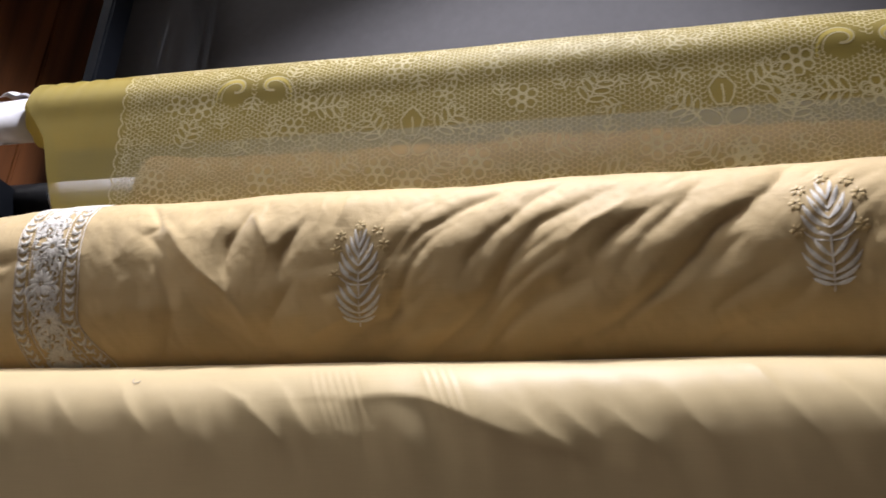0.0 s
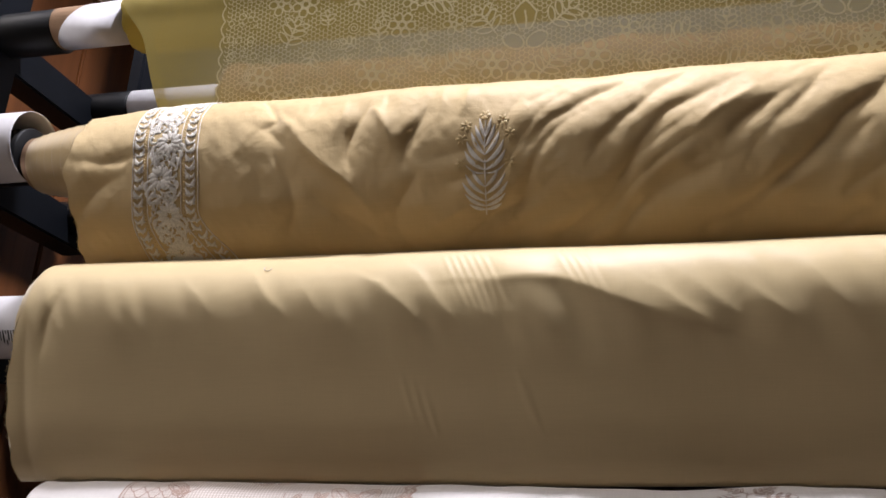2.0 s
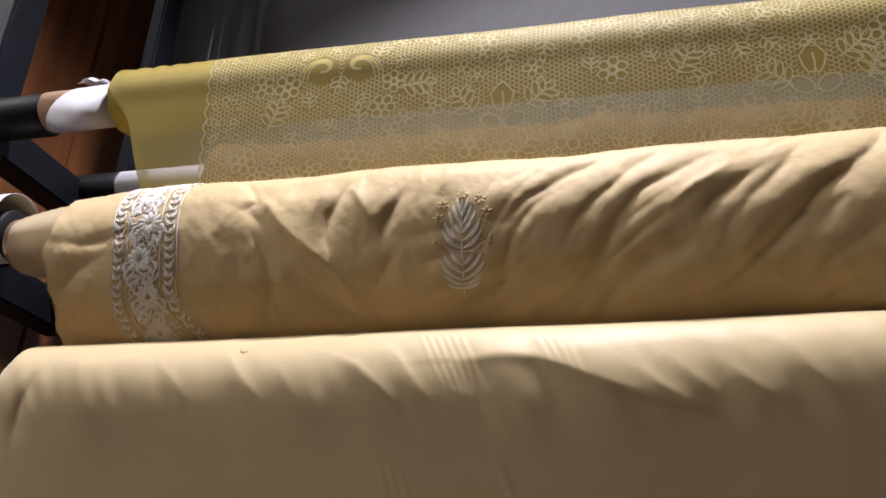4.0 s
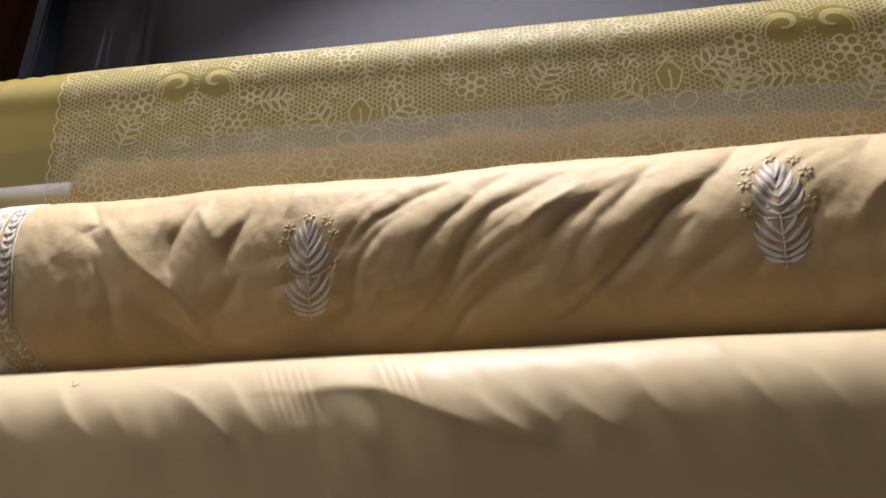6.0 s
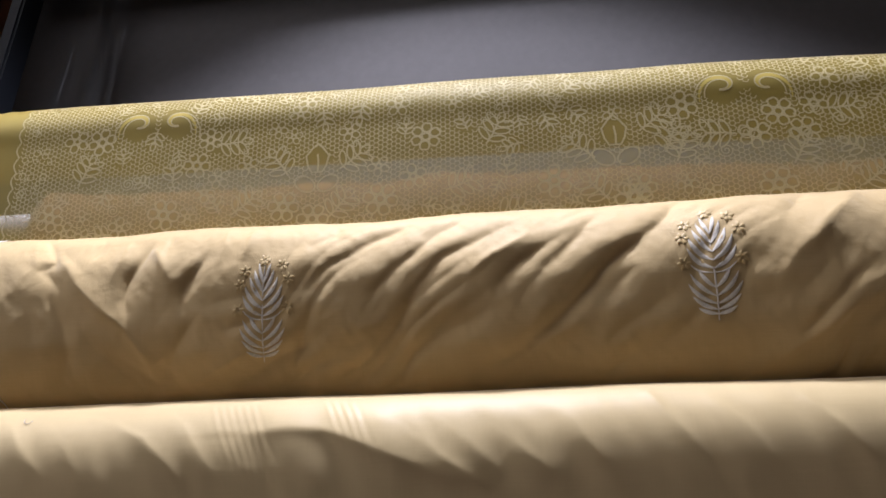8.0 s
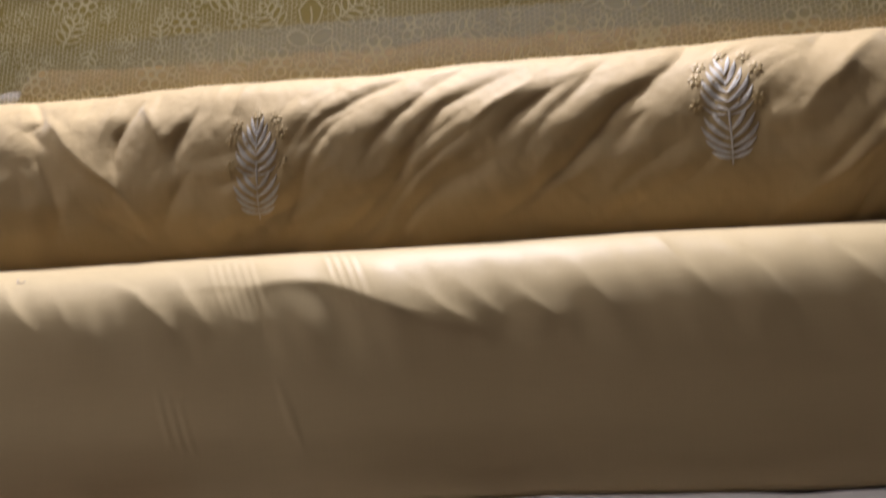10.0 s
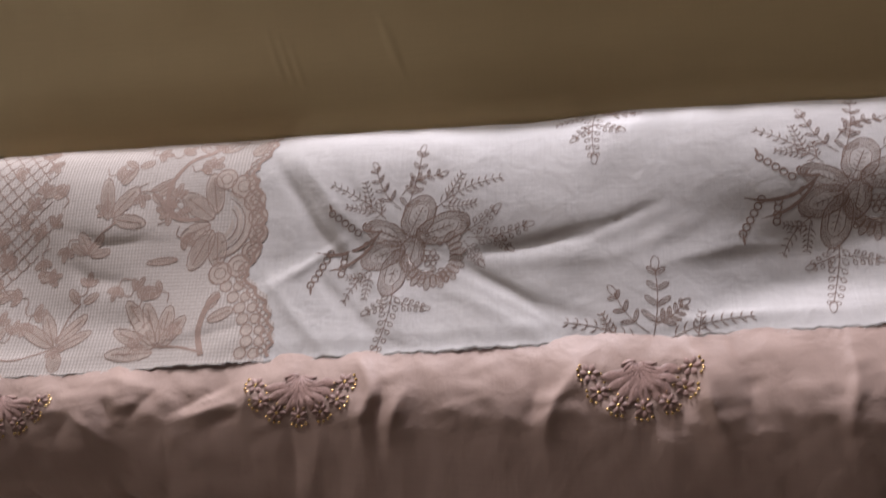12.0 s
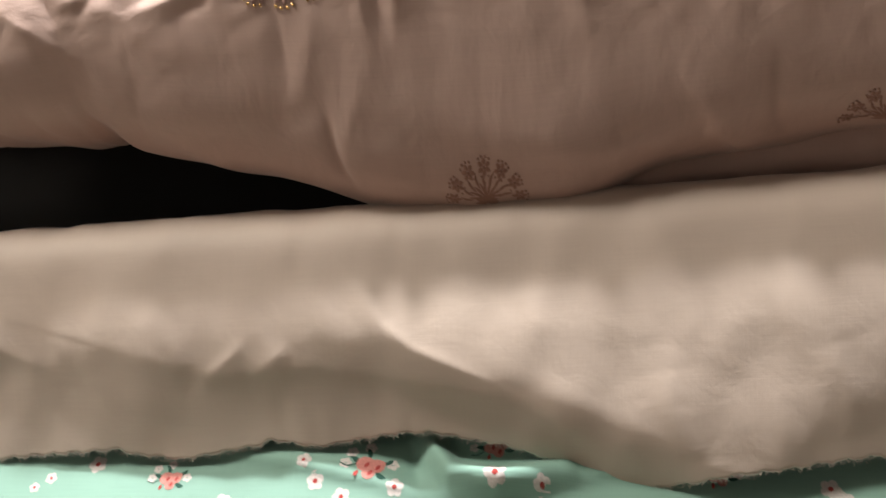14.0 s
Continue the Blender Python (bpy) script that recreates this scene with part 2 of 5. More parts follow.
def catmull(points, n=240, closed=False):
    """A smooth curve through points, sampled evenly by length: places and lengths."""
    p = np.array(points, float)
    q = np.vstack([p[-1], p, p[0], p[1]]) if closed else np.vstack([2 * p[0] - p[1], p, 2 * p[-1] - p[-2]])
    out = []
    for a, b, c, d in zip(q[:-3], q[1:-2], q[2:-1], q[3:]):
        t = np.linspace(0, 1, 24, endpoint=False)[:, None]
        out.append(0.5 * (2 * b + (c - a) * t + (2 * a - 5 * b + 4 * c - d) * t ** 2 + (3 * b - a - 3 * c + d) * t ** 3))
    out = np.vstack(out + [q[-2:-1]])
    s = np.r_[0, np.cumsum(np.hypot(*np.diff(out, axis=0).T))]
    u = np.linspace(0, s[-1], n)
    return np.c_[np.interp(u, s, out[:, 0]), np.interp(u, s, out[:, 1])], u


class Cloth:
    """A cloth surface: a profile in y and z, carried along x, with folds. s is the length along the profile."""

    def __init__(self, points, folds=None, closed=False, sag=None):
        self.p, self.u = catmull(points, closed=closed)
        g = np.gradient(self.p, self.u, axis=0)
        g /= np.linalg.norm(g, axis=1)[:, None]
        self.n = np.c_[g[:, 1], -g[:, 0]]
        self.length, self.folds, self.sag = self.u[-1], folds, sag

    def at(self, x, s, off=0.0):
        x, s = np.broadcast_arrays(np.asarray(x, float), np.asarray(s, float))
        y, z = np.interp(s, self.u, self.p[:, 0]), np.interp(s, self.u, self.p[:, 1])
        ny, nz = np.interp(s, self.u, self.n[:, 0]), np.interp(s, self.u, self.n[:, 1])
        d = off + (self.folds(x, s, z) if self.folds else 0.0)
        if self.sag:
            z = z + self.sag(x, z)
        return np.stack([x, y + d * ny, z + d * nz], -1)



# profiles run from the top of the back over the top and down the front
P_EMB = [(0.626, 1.79), (0.612, 1.815), (0.588, 1.822), (0.562, 1.812), (0.546, 1.795), (0.538, 1.768), (0.543, 1.735), (0.555, 1.705), (0.575, 1.680), (0.60, 1.672), (0.622, 1.70), (0.631, 1.75)]
P_CREAM = [(0.606, 1.64), (0.598, 1.664), (0.576, 1.673), (0.553, 1.665), (0.5405, 1.651), (0.5352, 1.634), (0.5358, 1.615), (0.5410, 1.593), (0.5490, 1.568), (0.5580, 1.541), (0.5690, 1.518), (0.583, 1.5060), (0.60, 1.52), (0.61, 1.58)]
P_WHITE = [(0.605, 1.45), (0.60, 1.485), (0.58, 1.5045), (0.5575, 1.498), (0.546, 1.476), (0.540, 1.44), (0.538, 1.405), (0.5338, 1.378), (0.5275, 1.354), (0.5180, 1.334), (0.5130, 1.316), (0.5120, 1.29)]
P_MINT = [(0.635, 1.042), (0.614, 1.070), (0.585, 1.082), (0.558, 1.073), (0.528, 1.040), (0.510, 1.000), (0.516, 0.96), (0.545, 0.94), (0.595, 0.945), (0.625, 0.975)]


def smooth(a, b, v):
    t = np.clip((v - a) / (b - a), 0, 1)
    return t * t * (3 - 2 * t)


def ridge(x, s, way, width, height):
    """A fold along a way of (x, s) points: height over the cloth, falling off with the distance."""
    best = np.full(np.shape(x), 9.0)
    fade = np.zeros(np.shape(x))
    total = sum(math.dist(a, b) for a, b in zip(way, way[1:]))
    gone = 0.0
    for (x0, s0), (x1, s1) in zip(way, way[1:]):
        l = math.dist((x0, s0), (x1, s1))
        t = np.clip(((x - x0) * (x1 - x0) + (s - s0) * (s1 - s0)) / l ** 2, 0, 1)
        d = np.hypot(x - x0 - t * (x1 - x0), s - s0 - t * (s1 - s0))
        along = (gone + t * l) / total
        fade = np.where(d < best, np.sin(np.pi * np.clip(0.12 + 0.76 * along, 0, 1)) ** 0.8, fade)
        best = np.minimum(best, d)
        gone += l
    return height * fade * np.exp(-(best / width) ** 2)


def crease(x, s, way, below, above, height):
    """A sharp fold along a way of (x, s) points with a steep and a gentle flank; seen along the way, below is the flank on its right."""
    best, side, fade = np.full(np.shape(x), 9.0), np.zeros(np.shape(x)), np.zeros(np.shape(x))
    total, gone = sum(math.dist(a, b) for a, b in zip(way, way[1:])), 0.0
    for (x0, s0), (x1, s1) in zip(way, way[1:]):
        l = math.dist((x0, s0), (x1, s1))
        t = np.clip(((x - x0) * (x1 - x0) + (s - s0) * (s1 - s0)) / l ** 2, 0, 1)
        px, ps = x - x0 - t * (x1 - x0), s - s0 - t * (s1 - s0)
        d = np.hypot(px, ps)
        cut = d < best
        fade = np.where(cut, np.sin(np.pi * np.clip(0.07 + 0.86 * (gone + t * l) / total, 0, 1)) ** 0.7, fade)
        side = np.where(cut, ((x1 - x0) * (s - s0) - (s1 - s0) * (x - x0)) / l, side)
        best = np.minimum(best, d)
        gone += l
    lean = smooth(-0.002, 0.002, side)
    width = above + (below - above) * lean
    edge = 0.3 * min(below, above)
    return height * fade * np.exp(-(np.sqrt(best ** 2 + edge ** 2) - edge) / width)


def wobble(x, s, seed, size, height, turn=0.0, stretch=1.0):
    """Slow uneven swells of a given size, longer along one way by stretch."""
    rng = np.random.RandomState(seed)
    a, b = x * np.cos(turn) + s * np.sin(turn), (-x * np.sin(turn) + s * np.cos(turn)) * stretch
    out = 0.0
    for _ in range(7):
        f, p, q = rng.uniform(0.6, 1.7), rng.uniform(0, 6.28), rng.uniform(0, 6.28)
        w = rng.uniform(0, 6.28)
        out = out + np.sin(6.28 * f / size * (a * np.cos(w) + b * np.sin(w)) + p + 1.3 * np.sin(6.28 * a / size / 2.3 + q))
    return out * height / 3.5


def grid_part(name, cloth, x0, x1, mat, parent, s0=0.0, s1=None, nx=500, ns=150, label="", off=0.0, thick=0.0, left=None):
    """The cloth as a fine mesh. s1, where it ends below, and left, where it begins, may change along it."""
    u, v = np.linspace(0, 1, nx)[:, None], np.linspace(0, 1, ns)[None, :]
    end = cloth.length if s1 is None else s1
    x = x0 + (x1 - x0) * u + 0 * v
    s = s0 + ((end(x) if callable(end) else end) - s0) * v + 0 * u
    if left is not None:
        x = x + left(s) * (1 - u) ** 3
    p = cloth.at(x, s, off)
    i = np.arange(nx * ns).reshape(nx, ns)
    f = np.stack([i[:-1, :-1], i[:-1, 1:], i[1:, 1:], i[1:, :-1]], -1).reshape(-1, 4)
    ob = mesh_part(name, p.reshape(-1, 3), f, mat, parent, label, np.stack([x, s], -1).reshape(-1, 2))
    if thick:
        m = ob.modifiers.new("thickness", "SOLIDIFY")
        m.thickness, m.offset = thick, -1
    return ob


def roll_end(cloth, x, centre, inner, mat, parent, seed, away=-1, s_max=None):
    """The end of a roll: its layers, one inside the other, a little uneven."""
    rng = np.random.RandomState(seed)
    s = np.linspace(0, s_max or cloth.length, 90)
    rim = cloth.at(np.full(90, x), s, -0.0004)
    k = np.repeat(np.linspace(1, inner, 15), 2)
    step = np.repeat(rng.uniform(-0.0025, 0.0045, 15), 2)
    step[0] = step[1] = 0
    rings = []
    for j, (a, b) in enumerate(zip(k, step)):
        a = a - (0.012 if j % 2 else 0)
        r = rim.copy()
        r[:, 1:] = np.array(centre) + (rim[:, 1:] - np.array(centre)) * a
        r[:, 0] = x + away * (b + 0.0012 * np.sin(9 * s / cloth.length * 6.28 + j))
        rings.append(r)
    m, n = len(rings), 90
    i = np.arange(m * n).reshape(m, n)
    f = np.stack([i[:-1, :-1], i[:-1, 1:], i[1:, 1:], i[1:, :-1]], -1).reshape(-1, 4)
    v = np.vstack(rings)
    return mesh_part("roll_end", v, f, mat, parent, "", np.c_[v[:, 1], v[:, 2]], smooth=False)


class Print:
    """Print or stitches that lie on a cloth, gathered into one mesh."""

    def __init__(self, cloth, off=0.0004):
        self.cloth, self.off, self.rows, self.faces, self.count = cloth, off, [], [], 0
        self.place((0, 0), 1)

    def place(self, at, scale, turn=0.0, flip=1):
        c, w = math.cos(turn), math.sin(turn)
        self.move = lambda p: np.c_[at[0] + scale * (flip * p[:, 0] * c - p[:, 1] * w), at[1] + scale * (flip * p[:, 0] * w + p[:, 1] * c)]
        self.scale = scale
        return self

    def add(self, rings, lifts):
        n = len(rings[0])
        for r, l in zip(rings, lifts):
            self.rows.append(np.c_[self.move(r), np.broadcast_to(l, n)])
        i = self.count + np.arange(len(rings) * n).reshape(len(rings), n)
        self.faces.append(np.stack([i[:-1, :-1], i[:-1, 1:], i[1:, 1:], i[1:, :-1]], -1).reshape(-1, 4))
        self.count += len(rings) * n

    def line(self, points, width, lift=0.0, ends=1.0):
        """A band along points; lift raises its middle like a cord."""
        p = np.asarray(points, float)
        g = np.gradient(p, axis=0)
        g /= np.linalg.norm(g, axis=1)[:, None] + 1e-12
        t = np.linspace(-1, 1, len(p))[:, None]
        w = 0.5 * (np.asarray(width, float).reshape(-1, 1) if np.ndim(width) else width) * (ends + (1 - ends) * (1 - t * t))
        q = np.c_[-g[:, 1], g[:, 0]] * w
        self.add([p - q, p, p + q] if lift else [p - q, p + q], [0, lift, 0] if lift else [0, 0])

    def patch(self, points, lift=0.0):
        """A filled outline; lift domes it."""
        p = np.vstack([points, points[:1]])
        c = np.mean(points, axis=0)
        self.add([p, c + (p - c) * 0.55, c + (p - c) * 0.02], [0, 0.8 * lift, lift])

    def ring(self, points, width):
        p = np.vstack([points, points[:2]])
        self.line(p, width)

    def leaf(self, base, tip, width, bend=0.0, lift=0.0, n=8):
        b, t = np.array(base, float), np.array(tip, float)
        k = np.linspace(0, 1, n)[:, None]
        d = t - b
        way = b + d * k + np.array([-d[1], d[0]]) * bend * 4 * k * (1 - k)
        w = width * np.clip(np.sin(np.pi * np.clip(k * 0.93 + 0.05, 0, 1)), 0.05, 1) ** 0.8
        self.line(way, w, lift)

    def loop(self, base, tip, width, line):
        """The outline of a leaf."""
        b, t = np.array(base, float), np.array(tip, float)
        d = t - b
        a = np.linspace(0, 2 * np.pi, 13)[:, None]
        side = np.array([-d[1], d[0]]) / (np.linalg.norm(d) + 1e-12)
        self.line(b + d * (0.5 - 0.5 * np.cos(a)) + side * width / 2 * np.sin(a), line)

    def disc(self, at, r, n=10, lift=0.0):
        a = np.linspace(0, 2 * np.pi, n, endpoint=False)
        self.patch(np.c_[at[0] + r * np.cos(a), at[1] + r * np.sin(a)], lift)

    def hoop(self, at, r, width, n=14):
        a = np.linspace(0, 2 * np.pi, n + 1)
        self.line(np.c_[at[0] + r * np.cos(a), at[1] + r * np.sin(a)], width)

    def fern(self, base, tip, kind, size, line, bend=0.0, count=7):
        """A twig with small leaves on both sides: hair, loop or leaf."""
        b, t = np.array(base, float), np.array(tip, float)
        d = t - b
        length = np.linalg.norm(d)
        k = np.linspace(0, 1, 12)[:, None]
        side = np.array([-d[1], d[0]])
        way = b + d * k + side * bend * 4 * k * (1 - k)
        self.line(way, line)
        count -= 2 if kind == "leaf" and count > 4 else 0
        for j in range(count):
            u = (j + 1.2) / (count + 0.6)
            p = b + d * u + side * bend * 4 * u * (1 - u)
            reach = size * (1.25 if kind == "leaf" else 1.0)
            for w in (-1, 1):
                e = p + (d / length * 0.62 + w * side / length * 0.80) * reach * (0.9 - 0.45 * u)
                if kind == "hair":
                    self.leaf(p, e, line * 1.3, 0.15 * w)
                elif kind == "loop":
                    m = p + (e - p) * 0.42
                    self.line(np.array([p, m]), line * 0.8)
                    self.loop(m, e, size * 0.30, line)
                else:
                    self.loop(p, e, size * 0.27, line)
                    self.leaf(p, e, line * 0.8)
        if kind != "hair":
            self.loop(t - d / length * size * 0.2, t + d / length * size * 0.7, size * 0.45, line)

    def done(self, name, mat, parent, label="", kind=""):
        q = np.vstack(self.rows)
        v = self.cloth.at(q[:, 0], q[:, 1], self.off + q[:, 2])
        return tagged(mesh_part(name, v, np.vstack(self.faces), mat, parent, label), kind=kind)


def fringe(cloth, xs, ss, ways, mat, parent, seed, width=0.00026, name="frayed_edge"):
    """Loose threads along a cut edge."""
    rng = np.random.RandomState(seed)
    pr = Print(cloth, 0.0003)
    for x, s in zip(xs, ss):
        l = rng.uniform(0.1, 1.3) * rng.uniform(0.3, 1.0)
        dx, ds = ways
        j = rng.uniform(-0.0022, 0.0022)
        k = np.linspace(0, 1, 4)[:, None]
        p = np.array([x, s]) + k * np.array([dx, ds]) * l + k ** 2 * (np.array([j, 0]) if abs(ds) > abs(dx) else np.array([0, j]))
        pr.line(p, width, 0, 0.4)
    return pr.done(name, mat, parent)


# ---- the room ----
X0, X1 = -0.57, 0.56
tagged(part("floor", box(-2.6, 2.6, -3.1, 1.03, -0.1, 0), FLOOR), "worn grey-brown stone floor of the shop", "floor", kind="structure")
tagged(part("ceiling", box(-2.6, 2.6, -3.1, 1.03, 3.2, 3.3), PLASTER), "plain pale plaster ceiling above the rack", "ceiling", kind="structure")
tagged(part("wall_back", box(-0.83, 2.6, 0.95, 1.03, 0, 3.2), GREY), "smooth grey panelled wall behind the rack", "wall", kind="structure")
tagged(part("wall_right", box(2.5, 2.6, -3.0, 0.95, 0, 3.2), GREY), "plain grey side wall of the shop", "wall", kind="structure")
# unseen front wall, its opening added to let ambient light in
tagged(part("wall_front", box(-2.5, 2.5, -3.1, -3.0, 0, 0.4), PLASTER), "unseen pale plaster wall below the added front opening", "wall", kind="structure")
tagged(part("wall_front_top", box(-2.5, 2.5, -3.1, -3.0, 2.6, 3.2), PLASTER), "unseen pale plaster wall above the added front opening", "wall", kind="structure")
tagged(part("wall_front_right", box(0.8, 2.5, -3.1, -3.0, 0.4, 2.6), PLASTER), "unseen pale plaster wall beside the added front opening", "wall", kind="structure")
# room widened to the left out of view, to admit fill from that side
tagged(part("wall_far_left", box(-2.6, -2.5, -3.1, 1.03, 0, 3.2), PLASTER), "unseen pale side wall of the room as widened for the fill light", "wall", kind="structure")
tagged(part("wall_back_left", box(-2.5, -0.88, 0.95, 1.03, 0, 3.2), PLASTER), "unseen pale wall added beyond the plank partition", "wall", kind="structure")
wall_left = tagged(part("wall_left", box(-0.88, -0.832, 0.58, 0.95, 0, 3.2), WOOD), "red-brown stained wooden plank partition beside the rack", "wall", kind="structure")
shelf = tagged(part("top_shelf", box(-0.80, 0.80, 0.755, 0.948, 2.540, 2.575, 0.003), STEEL), "black steel shelf across the top of the rack", "shelf", kind="structure")

# ---- the rack ----
LEVELS = [1.930, 1.790, 1.623, 1.452, 1.300, 1.150, 1.010]
rack = thing("fabric_rack", "black steel upright rack with pegs that hold fabric rolls", "rack", (0, 0.70, 0))
for side in (-1, 1):
    face = -0.714 if side < 0 else 0.70
    for y0, y1 in ((0.567, 0.612), (0.782, 0.822)):
        xa, xb = (face - 0.050, face) if side < 0 else (face, face + 0.05)
        if y0 > 0.7 and side < 0:
            xa, xb = -0.714, -0.694
        part("post", box(xa, xb, y0, y1, 0, 2.54, 0.003), STEEL, rack)
    for z in LEVELS:
        xa, xb = (face - 0.040, face - 0.006) if side < 0 else (face + 0.006, face + 0.04)
        arm = part("arm", box(xa, xb, 0.612, 0.782, z - 0.030, z + 0.012, 0.002), STEEL, rack)
        for y, zz, r in ((0.592, z, 0.0222 if z > 1.9 else 0.0270), (0.755, z + 0.005, 0.0205)):
            pa, pb = (face - 0.036, face + (0.063 if y < 0.7 else 0.040)) if side < 0 else (face - 0.077, face + 0.004)
            part("peg", tube(pa, pb, y, zz, r, 0, 32), RUBBER, arm, "black plastic peg", True)

# assumed fixture round the ceiling fill, never in view
fill_frame = thing("added_fill_frame", "unseen flat white ceiling frame added round the fill light", "lamp", (-1.40, -0.35, 3.2))
for xa, xb, ya, yb in ((-2.03, -0.77, -0.68, -0.65), (-2.03, -0.77, -0.05, -0.02), (-2.03, -2.00, -0.65, -0.05), (-0.80, -0.77, -0.65, -0.05)):
    part("frame_bar", box(xa, xb, ya, yb, 3.16, 3.198, 0.002), PAPER, fill_frame)
ceiling_lamp = thing("ceiling_spotlight", "small white ceiling spotlight aimed down at the rack", "lamp", (LAMP_AT.x, LAMP_AT.y, 3.2))
bm = bmesh.new()
bmesh.ops.create_cone(bm, cap_ends=False, segments=32, radius1=0.05, radius2=0.04, depth=0.12, matrix=Matrix.Translation(LAMP_AT + Vector((0, 0, 0.05))))
bmesh.ops.solidify(bm, geom=bm.faces[:], thickness=0.002)
part("housing", bm, PAPER, ceiling_lamp, "white metal housing", True)
bm = bmesh.new()
bmesh.ops.create_cone(bm, cap_ends=True, segments=24, radius1=0.010, radius2=0.012, depth=3.1995 - LAMP_AT.z - 0.105, matrix=Matrix.Translation((LAMP_AT.x, LAMP_AT.y, (3.1995 + LAMP_AT.z + 0.105) / 2)))
part("mount", bm, PAPER, ceiling_lamp)

film_u, film_v = np.meshgrid(np.linspace(0, 1, 40), np.linspace(0, 1, 40), indexing="ij")
film_p = np.stack([-0.695 + 0.11 * film_u, 0.868 + 0.006 * np.sin(film_u * 17 + 2 * film_v) + 0.004 * np.sin(film_v * 9 + film_u * 5), 1.75 + 0.812 * film_v], -1)
fi = np.arange(1600).reshape(40, 40)
film = mesh_part("plastic_film", film_p.reshape(-1, 3), np.stack([fi[:-1, :-1], fi[:-1, 1:], fi[1:, 1:], fi[1:, :-1]], -1).reshape(-1, 4), FILM)
tagged(film, "clear creased plastic film hanging beside the rack post", "plastic sheet")

# ---- fabric rolls ----
ROLLS = "fabric rolls on the rack"


def fabric_roll(label, at):
    return thing("fabric_roll", label, "fabric roll", at, ROLLS)


# yellow roll with the lace print: a thin roll, and a sheer length that hangs from it
def folds_yellow(x, s, z):
    near = np.exp(-((x + 0.52) / 0.045) ** 2)
    return wobble(x, s, 3, 0.30, 0.0008, 0, 0.5) + near * 0.0016 * np.sin(x * 330 + s * 40) * smooth(0.14, 0.0, s)


def droop_yellow(x, z):
    return -0.016 * (x + 0.38) - 0.12 * np.clip(x - 0.1, 0, 1) ** 2


def droop_peach(x, z):
    return -0.034 * (x + 0.38) - 0.002


def drooped(bm, droop):
    """A tube that bends with the cloth wound on it."""
    bmesh.ops.bisect_plane(bm, geom=bm.verts[:] + bm.edges[:] + bm.faces[:], plane_co=(-0.38, 0, 0), plane_no=(1, 0, 0))
    bmesh.ops.bisect_plane(bm, geom=bm.verts[:] + bm.edges[:] + bm.faces[:], plane_co=(0.1, 0, 0), plane_no=(1, 0, 0))
    bmesh.ops.bisect_plane(bm, geom=bm.verts[:] + bm.edges[:] + bm.faces[:], plane_co=(0.34, 0, 0), plane_no=(1, 0, 0))
    for v in bm.verts:
        v.co.z += min(0.0, float(droop(v.co.x, 0)))
    return bm


YX = X0 + 0.010
yellow = fabric_roll("yellow sheer voile roll with white lace print, loose end hanging", (X0, 0.59, 1.93))
c_core = Cloth([(0.59 + 0.0315 * math.cos(a), 1.927 + 0.0315 * math.sin(a)) for a in np.arange(12) * math.pi / 6], None, True, droop_yellow)
grid_part("wound_cloth", c_core, YX, X1, YELLOW, yellow, nx=80, ns=60)
roll_end(c_core, YX, (0.59, 1.93), 0.82, YELLOW, yellow, 4)
c_sheer = Cloth([(0.6230, 1.931), (0.612, 1.952), (0.59, 1.9605), (0.567, 1.952), (0.5550, 1.928), (0.557, 1.90), (0.561, 1.86), (0.566, 1.82), (0.575, 1.77), (0.58, 1.74)], folds_yellow, False, droop_yellow)
S0 = float(c_sheer.u[np.argmin(np.hypot(*(c_sheer.p - (0.567, 1.952)).T))])
def sheer_left(s):
    """How far the hanging length draws in at its side."""
    return smooth(S0 + 0.03, S0 + 0.075, s) * 0.013 + 0.32 * np.clip(s - S0 - 0.03, 0, 1)


grid_part("hanging_cloth", c_sheer, YX, X1, SHEER, yellow, nx=500, ns=120, label="sheer yellow hanging length", left=sheer_left)
selvedge = Print(c_sheer, 0.0004)
sv = np.linspace(S0 - 0.03, c_sheer.length, 60)
selvedge.line(np.c_[YX + sheer_left(sv) + 0.0058 + 0.0008 * np.sin(sv * 60), sv], 0.0105)
selvedge.done("selvedge", SHEER, yellow, "folded yellow side hem")
part("tube", drooped(tube(-0.652, X1 + 0.08, 0.59, 1.931, 0.0205, 0.018), droop_yellow), BOARD, yellow, "brown cardboard tube", True)
part("paper_wrap", tube(X0 + 0.012, -0.626, 0.59, 1.931, 0.0213, 0.0207, 40, 0.020), PAPER, yellow, "white paper wrapped round the tube", True)
pc = Cloth([(0.600, 1.948), (0.594, 1.960), (0.580, 1.958), (0.571, 1.951)], lambda x, s, z: 0.002 * np.sin(x * 300))
grid_part("torn_paper", pc, -0.612, -0.588, PAPER, yellow, nx=12, ns=12, thick=0.0006)

